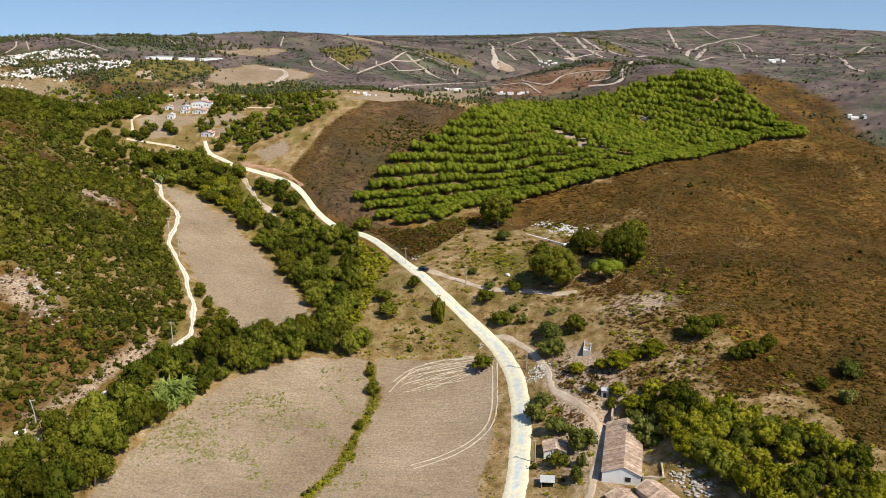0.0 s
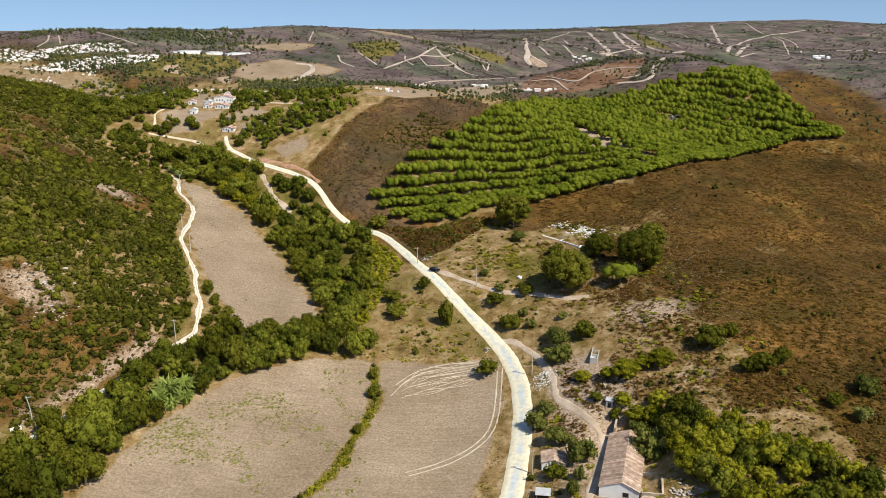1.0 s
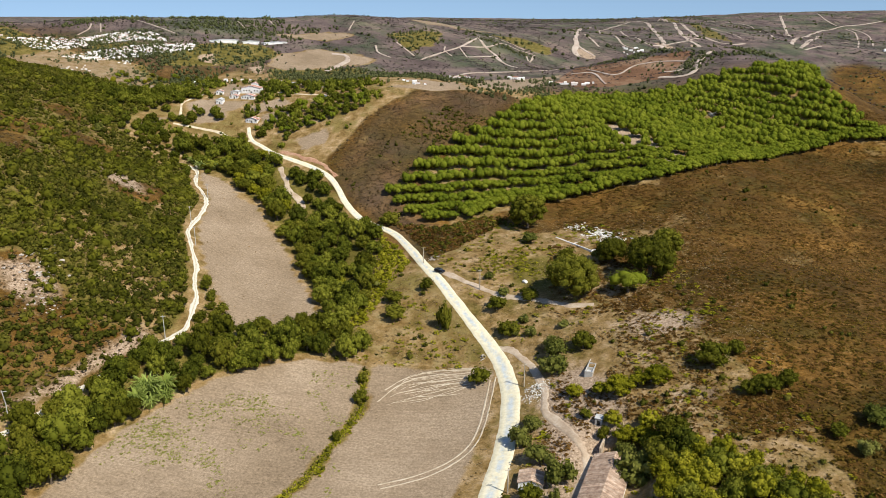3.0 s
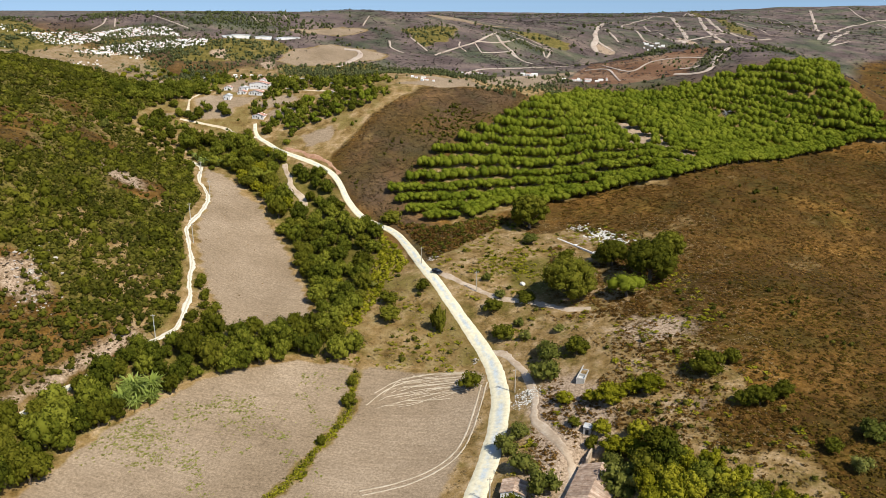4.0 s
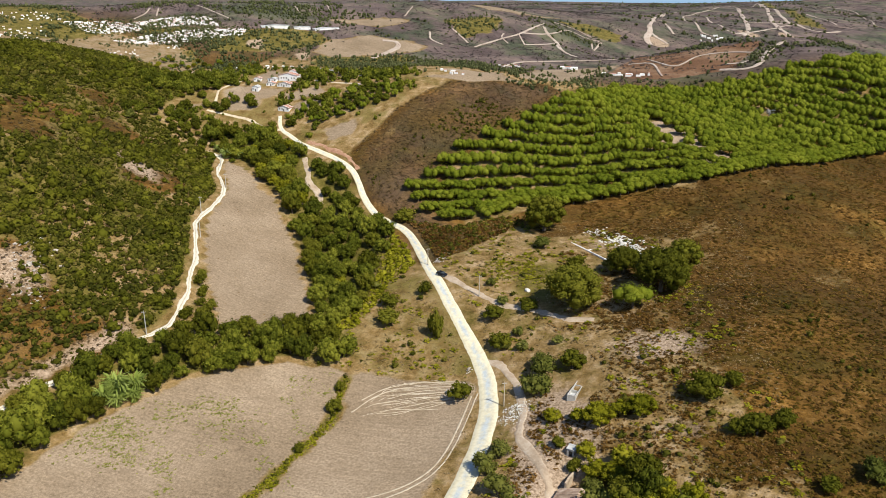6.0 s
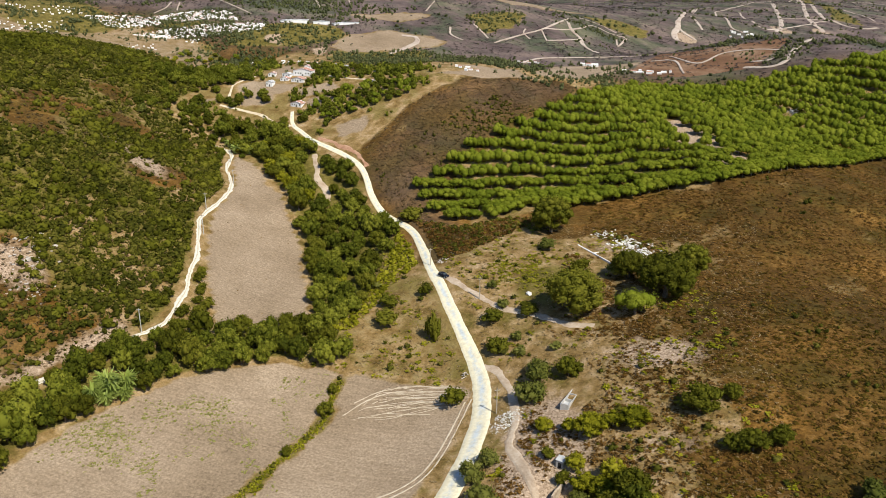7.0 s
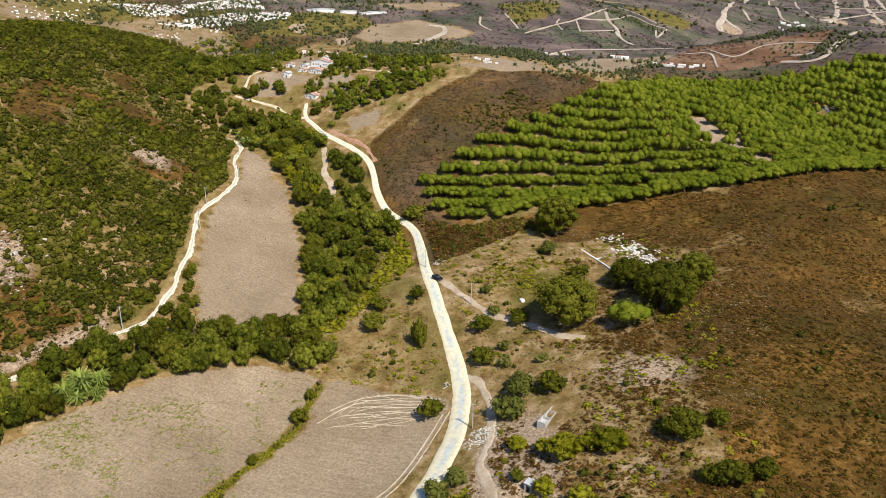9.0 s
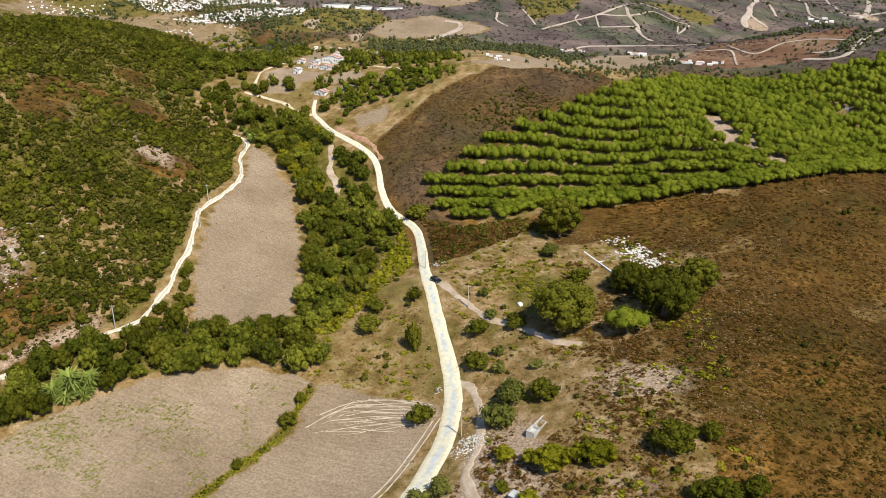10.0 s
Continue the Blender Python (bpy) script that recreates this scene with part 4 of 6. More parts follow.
scatter("pine_plantation", pine_forms, np.c_[rest, PLACE.uniform(2.6, 3.6, len(rest)), PLACE.uniform(3.4, 4.5, len(rest))], PINE, "bright green stone pines in planted rows", "pine trees")


def random_places(n, x0, x1, y0, y1, density, rmin, rmax, tall, seed):
    """Random plants where density(x, y) allows them."""
    rng = np.random.default_rng(seed)
    x, y = rng.uniform(x0, x1, n), rng.uniform(y0, y1, n)
    keep = rng.random(n) < density(x, y)
    x, y = x[keep], y[keep]
    r = rmin + (rmax - rmin) * rng.random(len(x)) ** 2
    return np.c_[x, y, r, r * tall * rng.uniform(0.8, 1.25, len(x))]


def west_hill(x, y):
    z = zones(x, y)
    return (inside(WEST_HILL, x, y) > 0.8) * np.clip(0.85 + 3.4 * (patchy(x, y, 22, 31) - 0.4), 0.3, 1) * (1 - 0.75 * z[:, 2]) * (1 - 0.88 * hill_brown(x, y)) * (1 - 0.5 * ease(inside(ROCKY, x, y) / 6 + 0.5))


def open_land(x, y):
    z = zones(x, y)
    free = (away(MAIN_ROAD, x, y) > 4.0) & (away(BRANCH_PATH, x, y) > 2.2) & (away(CAR_PATH, x, y) > 2.0) & (z[:, 3] < 0.3) & (inside(PINES, x, y) < 0) & (away([(44, 228), (47, 238)], x, y) > 5.0) & (away([(42, 172), (47, 190), (50, 204)], x, y) > 6.5)
    return free


shrub_forms = shrub_shapes(8, 41, 12, 0.31)
scatter("hillside_scrub", shrub_forms, random_places(27000, -280, -82, 135, 300, west_hill, 0.5, 2.1, 0.95, 51), SHRUB, "dense green scrub covering the hillside", "scrub")
low_forms = shrub_shapes(7, 42, 6, 0.42)
scatter("hillside_scrub", low_forms, random_places(22000, -300, -105, 300, 460, west_hill, 0.6, 1.9, 0.95, 52), SHRUB, "dense green scrub covering the hillside", "scrub", 6)
scatter("hillside_scrub", shrub_shapes(6, 50, 34, 0.2), random_places(9500, -285, -84, 140, 446, lambda x, y: np.clip(2.4 * (patchy(x, y, 26, 69) - 0.3), 0.05, 0.95) * west_hill(x, y), 1.3, 3.6, 0.95, 68), OAK, "taller dark green shrubs on the hillside", "scrub", 22)
heath_low = tufts(6, 47, 7)
scatter("hillside_heath", heath_low, random_places(34000, -280, -84, 140, 420, lambda x, y: (inside(WEST_HILL, x, y) > 0.5) * np.clip(0.2 + 2.0 * (patchy(x, y, 20, 32) - 0.5) + 0.6 * hill_brown(x, y) + 0.7 * ease(inside(ROCKY, x, y) / 6 + 0.5), 0.03, 0.95), 0.3, 1.0, 0.7, 67), GREY_HEATH, "grey-brown heath among the green scrub", "heath", 21)

heath_forms = tufts(8, 43, 6)


def heath_east(x, y):
    z = zones(x, y)
    return open_land(x, y) * (inside(HEATH_EAST, x, y) > -22) * (0.15 + 0.85 * (z[:, 0] > 0.35)) * np.clip(0.5 + 1.2 * (patchy(x, y, 16, 33) - 0.35), 0.15, 1) * (1 - 0.4 * z[:, 2])


scatter("heath", heath_forms, random_places(84000, 35, 260, 135, 480, lambda x, y: heath_east(x, y) * (0.4 + 0.6 * ease((y - 262) / 45)), 0.35, 1.0, 0.55, 53), HEATH, "brown dry heath on the hillside", "heath", 7)
scatter("heath", heath_forms, random_places(72000, 35, 260, 135, 480, lambda x, y: heath_east(x, y) * (1 - 0.6 * ease((y - 268) / 45)), 0.35, 1.1, 0.6, 73), OLIVE, "olive-brown heath on the hillside", "heath", 27)
scatter("heath", heath_forms, random_places(20000, -72, 14, 296, 468, lambda x, y: open_land(x, y) * (inside(HEATH_HILL, x, y) > -9) * 0.9 * (zones(x, y)[:, 0] > 0.4), 0.3, 0.8, 0.7, 54), GREY_HEATH, "grey-brown dry heath on the rounded hill", "heath", 8)
scatter("green_scrub", shrub_forms, random_places(5200, 20, 300, 130, 440, lambda x, y: open_land(x, y) * np.clip(3 * (patchy(x, y, 30, 35) - 0.56), 0, 0.6) * (inside(HEATH_EAST, x, y) > -60), 0.5, 1.5, 1.1, 55), SHRUB, "scattered green scrub on dry land", "scrub", 9)


def middle_land(x, y):
    return open_land(x, y) * (inside(HEATH_EAST, x, y) < 0) * (x > -45) * (inside(RIVER_WOOD, x, y) < 0) * np.clip(0.25 + 2.4 * (patchy(x, y, 14, 36) - 0.42), 0.05, 0.9)


scatter("roadside_scrub", tufts(7, 49, 14, 0.36, 0.6), random_places(6500, -40, 110, 165, 345, middle_land, 0.3, 1.6, 0.45, 66), GOLD, "low yellow-green scrub between road and slope", "scrub", 20)
scatter("roadside_scrub", shrub_forms, random_places(1600, -40, 110, 165, 345, middle_land, 0.25, 1.7, 0.75, 56), SHRUB, "low green scrub between road and slope", "scrub", 10)
# Rough growth on the bank above the road and between the wood and the road.
BANK = [(-36, 338), (-15, 303), (-4, 308), (6, 322), (18, 346), (0, 341), (-12, 331), (-25, 337)]
WOOD_EDGE = [(-38, 262), (-31, 288), (-37, 330), (-25, 318), (-20, 302), (-26, 286), (-29, 264)]
bank_tufts = tufts(7, 95, 14, 0.36, 0.6)
for poly, count, big, forms, material, label, seed in ((BANK, 900, 1.5, shrub_forms, SHRUB, "rough green scrub on the road bank", 91), (BANK, 5200, 1.3, bank_tufts, HEATH, "brown heath on the road bank", 92), (WOOD_EDGE, 700, 1.9, shrub_forms, GOLD, "bright green scrub at the edge of the wood", 93), (WOOD_EDGE, 1500, 1.5, bank_tufts, GOLD, "yellow-green growth at the edge of the wood", 94)):
    xs, ys = [q[0] for q in poly], [q[1] for q in poly]
    scatter("bank_scrub", forms, random_places(count, min(xs), max(xs), min(ys), max(ys), lambda x, y: (inside(poly, x, y) > 0) * open_land(x, y) * 0.8, 0.35, big, 0.85, seed), material, label, "scrub", seed)
scatter("slope_heath", bank_tufts, random_places(11000, 32, 96, 195, 312, lambda x, y: open_land(x, y) * np.clip(4 * (patchy(x, y, 15, 97) - 0.47), 0, 0.85), 0.35, 1.1, 0.6, 98), HEATH, "brown heath clumps on the dry slope", "heath", 41)
scatter("green_scrub", shrub_forms, random_places(5000, -62, 12, 325, 430, lambda x, y: open_land(x, y) * (inside(HEATH_HILL, x, y) > -8) * (inside(PINES, x, y) > -20) * np.clip(4 * (patchy(x, y, 14, 99) - 0.4), 0, 0.7), 0.35, 1.3, 0.9, 100), SHRUB, "green scrub on the flank of the rounded hill", "scrub", 42)
grass_forms = tufts(6, 44, 6)
scatter("grass_tufts", grass_forms, random_places(34000, -40, 95, 150, 345, lambda x, y: open_land(x, y) * np.clip(0.4 + 1.2 * (patchy(x, y, 7, 40) - 0.4), 0.05, 1), 0.2, 0.6, 0.5, 57), TUFT, "dry straw-coloured grass tufts", "grass", 11)
scatter("meadow_scrub", tufts(7, 57, 16, 0.34, 0.5), random_places(2600, 2, 45, 268, 318, lambda x, y: open_land(x, y) * (inside(HEATH_EAST, x, y) < 0) * np.clip(np.exp(-(((x - 19) / 14) ** 2 + ((y - 295) / 12) ** 2)) * 2.4 * patchy(x, y, 8, 61) - 0.3, 0, 0.9), 0.4, 1.2, 0.5, 74), GOLD, "low yellow-green growth on the meadow", "scrub", 29)
hedge_line, hedge_across = smooth_line(HEDGE, 1.7)
hedge_rng = np.random.default_rng(58)
hedge_pts = hedge_line + hedge_across * hedge_rng.normal(0, 0.8, len(hedge_line))[:, None]
hedge_pts = hedge_pts[(hedge_pts[:, 1] < 203) | ((hedge_pts[:, 1] > 219) & (hedge_pts[:, 1] < 230)) | (hedge_pts[:, 1] > 235)]
scatter("hedge", shrub_forms, np.c_[hedge_pts, hedge_rng.uniform(0.3, 1.1, len(hedge_pts)), hedge_rng.uniform(0.3, 1.3, len(hedge_pts))], SHRUB, "low shrubs in the strip between two dry fields", "hedge", 12)
hedge_line, hedge_across = smooth_line(HEDGE, 0.12)
hedge_pts = hedge_line + hedge_across * hedge_rng.normal(0, 0.6, len(hedge_line))[:, None]
scatter("weed_strip", grass_forms, np.c_[hedge_pts, hedge_rng.uniform(0.25, 0.7, len(hedge_pts)), hedge_rng.uniform(0.2, 0.6, len(hedge_pts))], GOLD, "weedy yellow-green strip between two dry fields", "weeds", 28)
scatter("field_weeds", grass_forms, random_places(34000, -95, 20, 150, 250, lambda x, y: (inside(LOWER_FIELD, x, y) > 0.5) * (np.clip(4 * (patchy(x, y, 9, 37) - 0.58), 0, 0.5) * (x < -20) + 0.95 * np.exp(-(((x + 71) / 10) ** 2 + ((y - 194) / 7) ** 2)) + 0.4 * np.exp(-(((x + 47) / 9) ** 2 + ((y - 209) / 5) ** 2))), 0.25, 0.75, 0.25, 59), WEED, "small green weeds in the dry field", "weeds", 13)
scatter("field_weeds", grass_forms, random_places(2600, -135, -42, 245, 372, lambda x, y: (inside(UPPER_FIELD, x, y) > 0.3) * 0.16, 0.15, 0.5, 0.8, 60), HEATH, "small dark weeds in the bare field", "weeds", 14)

# Distant trees.
far_forms = shrub_shapes(6, 45, 7, 0.4)


def in_any(polys, x, y, margin=0.0):
    return np.max([inside(poly, x, y) for poly in polys], axis=0) > margin


def far_woods(x, y):
    w = np.clip(6 * (patchy(x, y, 75, 38) - 0.52), 0.0, 0.9) * np.clip(4 * patchy(x, y, 24, 39) - 1.5, 0.0, 1) + 0.012
    w = np.maximum(w, np.clip(4 * (patchy(x, y, 26, 44) - 0.52), 0.03, 0.6) * (inside(WOODED, x, y) > 0)) * (1 - 0.93 * in_any(FAR_FIELDS, x, y)) * (1 - 0.9 * (inside(RED_EARTH, x, y) > 0))
    w = np.maximum(w, 0.8 * np.clip(5 * (patchy(x, y, 13, 72) - 0.33), 0.15, 1) * in_any(WOOD_BELTS, x, y, -3 + 9 * patchy(x, y, 12, 71) - 4.5))
    return w * (1 - zones(x, y)[:, 3]) * (inside(PINES, x, y) < -4) * (inside(HEATH_HILL, x, y) < -2) * (inside(WEST_HILL, x, y) < -1)


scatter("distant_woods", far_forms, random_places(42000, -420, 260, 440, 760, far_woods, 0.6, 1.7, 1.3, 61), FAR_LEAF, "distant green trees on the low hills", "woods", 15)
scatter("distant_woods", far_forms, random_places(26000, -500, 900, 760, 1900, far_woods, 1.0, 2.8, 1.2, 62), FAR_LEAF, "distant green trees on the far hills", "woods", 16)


def far_heath(x, y):
    z = zones(x, y)
    return z[:, 0] * (1 - z[:, 1]) * np.clip(0.35 + 2.2 * (patchy(x, y, 30, 81) - 0.4), 0.08, 1) * (inside(PINES, x, y) < -3)


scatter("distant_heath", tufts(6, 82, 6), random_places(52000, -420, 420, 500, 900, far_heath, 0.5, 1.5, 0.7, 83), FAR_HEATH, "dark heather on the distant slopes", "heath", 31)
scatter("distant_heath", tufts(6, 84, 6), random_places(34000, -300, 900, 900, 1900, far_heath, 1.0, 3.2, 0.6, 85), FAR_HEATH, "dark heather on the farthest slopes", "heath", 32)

# ---- trees and hedges of the village valley ----
VALLEY = [(-190, 398), (-150, 396), (-122, 396), (-98, 392), (-76, 400), (-66, 422), (-60, 445), (-80, 452), (-110, 458), (-160, 462), (-200, 450)]
for x, y in spaced([(-100, 402), (-80, 412), (-64, 420), (-62, 432), (-84, 436), (-100, 426), (-112, 416)], 3.2, PLACE, lambda x, y: away(MAIN_ROAD, x, y) > 4):
    plant(pines if PLACE.random() < 0.45 else river_trees, x, y, PLACE.uniform(1.5, 2.6), PLACE.uniform(2.6, 4.6))
for x, y in spaced([(-158, 392), (-140, 398), (-126, 402), (-112, 404), (-108, 398), (-122, 394), (-140, 388)], 4.6, PLACE, lambda x, y: away(MAIN_ROAD, x, y) > 3.5):
    plant(bushes, x, y, PLACE.uniform(1.6, 3.0), PLACE.uniform(2.6, 4.6))
for x, y in spaced([(-215, 416), (-190, 412), (-168, 424), (-160, 440), (-176, 446), (-200, 428)], 4.4, PLACE):
    plant(river_trees, x, y, PLACE.uniform(2.4, 3.6), PLACE.uniform(4.0, 6.5))
scatter("valley_trees", shrub_shapes(7, 46, 22, 0.26), random_places(5200, -205, -55, 388, 475, lambda x, y: (inside(VALLEY, x, y) > -8) * (1 - zones(x, y)[:, 3]) * np.clip(3 * (patchy(x, y, 18, 47) - 0.44), 0.02, 0.6) * (np.hypot(x + 138, y - 438) > 13) * (away(MAIN_ROAD, x, y) > 4), 0.9, 2.6, 1.2, 63), RIVER_LEAF, "green trees and hedges round the village", "trees", 17)
scatter("distant_woods", shrub_shapes(6, 48, 9, 0.36), random_places(20000, -260, 30, 455, 560, lambda x, y: (1 - zones(x, y)[:, 3]) * (inside(BROWN_HILL, x, y) < 0) * np.clip(4 * (patchy(x, y, 30, 49) - 0.56), 0.02, 0.8) * (inside(PLAIN, x, y) < 0) * (inside(WEST_HILL, x, y) < -1), 0.5, 1.6, 1.25, 64), FAR_LEAF, "dark green woods on the low ridge", "woods", 18)


def stalks(n, seed):
    """A clump of tall arching canes."""
    rng = np.random.default_rng(seed)
    a, d = rng.uniform(0, 6.28, n), rng.uniform(0, 1, n) ** 0.6
    foot = np.stack([0.5 * d * np.cos(a), 0.5 * d * np.sin(a), np.zeros(n)], -1)
    out = np.stack([np.cos(a), np.sin(a), np.zeros(n)], -1)
    half = foot + out * rng.uniform(0.15, 0.45, n)[:, None] + np.stack([np.zeros(n), np.zeros(n), rng.uniform(0.55, 1.0, n)], -1)
    tip = half + out * rng.uniform(0.35, 0.75, n)[:, None] + np.stack([rng.normal(0, 0.1, n), rng.normal(0, 0.1, n), rng.uniform(-0.25, 0.2, n)], -1)
    side = np.stack([np.cos(a + 1.57), np.sin(a + 1.57), np.zeros(n)], -1) * 0.075
    v = np.stack([foot - side, foot + side, half + side, half - side, tip + side * 0.3, tip - side * 0.3], 1).reshape(-1, 3)
    f = np.concatenate([np.array([[0, 1, 2, 3], [3, 2, 4, 5]]) + 6 * k for k in range(n)])
    return v, f


scatter("cane_thicket", [stalks(120, 71), stalks(120, 72)], [(-77, 207.5, 3.4, 5.4), (-74.5, 211, 3.0, 5.0), (-79.5, 203.5, 2.8, 4.6), (-76, 204.5, 2.4, 3.4), (-79, 208.5, 2.8, 5.2), (-73, 208, 2.2, 3.2), (-131, 372, 3, 3.5), (-126, 374, 3, 3.2), (-136, 376, 3, 3)], REED, "pale green giant cane beside the stream", "cane", 19)

# Trees between the hill foot and the village.
for cx, cy, spread, count in ((-182, 382, 5, 5), (-181, 398, 5, 5), (-169, 398, 5, 6), (-171, 417, 5, 5), (-160, 409, 4, 5), (-152, 415, 4, 4), (-163, 434, 6, 6), (-102, 424, 4, 3), (-141, 421, 4, 3), (-128, 456, 6, 5), (-108, 450, 5, 4), (-180, 372, 5, 5)):
    for _ in range(count):
        r = PLACE.uniform(1.5, 3.2)
        plant(river_trees if PLACE.random() < 0.6 else (oaks if PLACE.random() < 0.6 else greys), cx + PLACE.normal(0, spread * 0.6), cy + PLACE.normal(0, spread * 0.6), r, r * PLACE.uniform(1.4, 1.9))

HILL_FOOT = [(-132, 358), (-124, 368), (-140, 386), (-160, 394), (-176, 392), (-176, 380), (-158, 378), (-146, 372)]
for x, y in spaced(HILL_FOOT, 4.2, PLACE, lambda x, y: away(DIRT_TRACK, x, y) > 3.2):
    r = PLACE.uniform(1.6, 3.0)
    plant(river_trees if PLACE.random() < 0.55 else oaks, x, y, r, r * PLACE.uniform(1.3, 1.8))

# ---- made things ----
def shape(bm, material, name, parent=None, label=""):
    me = bpy.data.meshes.new(name)
    bmesh.ops.recalc_face_normals(bm, faces=bm.faces[:])
    bm.to_mesh(me)
    bm.free()
    me.materials.append(material)
    ob = new(name, me)
    if parent:
        ob.parent = parent
    return tagged(ob, label)


def slab(bm, x0, x1, y0, y1, z0, z1, bevel=0.0):
    """A block between limits, with its edges taken off."""
    made = bmesh.ops.create_cube(bm, size=1.0)["verts"]
    for v in made:
        v.co = Vector(((x0 + x1) / 2 + v.co.x * (x1 - x0), (y0 + y1) / 2 + v.co.y * (y1 - y0), (z0 + z1) / 2 + v.co.z * (z1 - z0)))
    if bevel:
        edges = list({e for v in made for e in v.link_edges})
        bmesh.ops.bevel(bm, geom=edges, offset=bevel, segments=1, affect="EDGES")


def wall_run(bm, a, b, thick, z0, tops, rng):
    """A ruined wall from a to b, its broken top given by heights along it."""
    a, b = np.array(a, float), np.array(b, float)
    way = (b - a) / np.linalg.norm(b - a)
    side = np.array([-way[1], way[0]]) * thick / 2
    rings = []
    for k, top in enumerate(tops):
        p = a + (b - a) * k / (len(tops) - 1)
        t = top + rng.normal(0, 0.08)
        rings.append([bm.verts.new((*(p + s * side), z)) for s, z in ((1, z0), (1, t), (-1, t + rng.normal(0, 0.05)), (-1, z0))])
    for r, q in zip(rings, rings[1:]):
        for i in range(4):
            bm.faces.new((r[i], r[(i + 1) % 4], q[(i + 1) % 4], q[i]))
    bm.faces.new(rings[0])
    bm.faces.new(rings[-1][::-1])


def gable_wall(bm, x0, x1, y, thick, low, high, ridge=None, base=-1.5):
    """An end wall with a sloping top."""
    ridge = (x0 + x1) / 2 if ridge is None else ridge
    outline = [(x0, base), (x1, base), (x1, low), (ridge, high), (x0, low)]
    front, rear = [bm.verts.new((x, y, z)) for x, z in outline], [bm.verts.new((x, y + thick, z)) for x, z in outline]
    bm.faces.new(front)
    bm.faces.new(rear[::-1])
    for i in range(5):
        j = (i + 1) % 5
        bm.faces.new((front[i], rear[i], rear[j], front[j]))


def tile_course(length, slope):
    """One course of barrel tiles up a slope: a half-round strip."""
    bm = bmesh.new()
    rows = []
    for k in range(7):
        y = length * k / 6
        z = slope * y
        rows.append([bm.verts.new((0.13 * math.cos(a), y, z + 0.06 * math.sin(a) + (0.012 if k % 2 else 0))) for a in (math.pi, 0.72 * math.pi, 0.5 * math.pi, 0.28 * math.pi, 0)])
    for r, q in zip(rows, rows[1:]):
        for i in range(4):
            bm.faces.new((r[i], r[i + 1], q[i + 1], q[i]))
    me = bpy.data.meshes.new("tile_course")
    bm.to_mesh(me)
    bm.free()
    return me


def roof_plane(parent, name, material, x0, x1, y0, y1, z0, z1, over=0.25, courses=True, seed=1):
    """A roof slope that rises from x0 (height z0) to x1 (height z1), ridge along y, with rows of tiles on it."""
    rng = np.random.default_rng(seed)
    run, rise = x1 - x0, z1 - z0
    a = x0 - over * (1 if run > 0 else -1)
    za = z0 - over * rise / abs(run)
    bm = bmesh.new()
    n = 10
    grid = []
    for k in range(n + 1):
        y = y0 - over + (y1 - y0 + 2 * over) * k / n
        sag = 0.07 * math.sin(math.pi * k / n) + rng.normal(0, 0.02)
        grid.append([bm.verts.new(p) for p in ((a, y, za), ((a + x1) / 2, y, (za + z1) / 2 - sag), (x1, y, z1 - sag * 0.5), (x1, y, z1 - 0.12 - sag * 0.5), (a, y, za - 0.12))])
    for r, q in zip(grid, grid[1:]):
        for i in range(5):
            bm.faces.new((r[i], r[(i + 1) % 5], q[(i + 1) % 5], q[i]))
    bm.faces.new(grid[0])
    bm.faces.new(grid[-1][::-1])
    ob = shape(bm, material, name, parent)
    if courses:
        length = abs(x1 - a)
        me = tile_course(length, (z1 - za) / length)
        me.materials.append(material)
        turn = -90 if run > 0 else 90
        count = int((y1 - y0 + 2 * over) / 0.3)
        for k in range(count):
            y = y0 - over + 0.15 + k * 0.3
            c = new("roof_tile", me)
            c.parent = ob
            c.matrix_basis = Matrix.Translation((a, y, za + 0.01 + rng.normal(0, 0.008))) @ Matrix.Rotation(radians(turn), 4, "Z")
    return ob


def opening(parent, name, x0, x1, z0, z1, y, label=""):
    """An opening in a front wall: a flush pane coloured near-black as its unlit inside, with a frame round it."""
    bm = bmesh.new()
    slab(bm, x0, x1, y - 0.012, y + 0.1, z0, z1)
    pane = shape(bm, DARK, name, parent, label)
    bm = bmesh.new()
    for a, b, c, d in ((x0 - 0.09, x0, z0 - 0.09, z1 + 0.09), (x1, x1 + 0.09, z0 - 0.09, z1 + 0.09), (x0, x1, z1, z1 + 0.09), (x0, x1, z0 - 0.12, z0)):
        slab(bm, a, b, y - 0.06, y + 0.05, c, d)
    shape(bm, CONCRETE, "frame", pane)
    return pane


def set_down(ob, x, y, turn, sink=0.0):
    ob.matrix_basis = Matrix.Translation((x, y, float(ground_height(x, y)) - sink)) @ Matrix.Rotation(radians(turn), 4, "Z")
    return ob


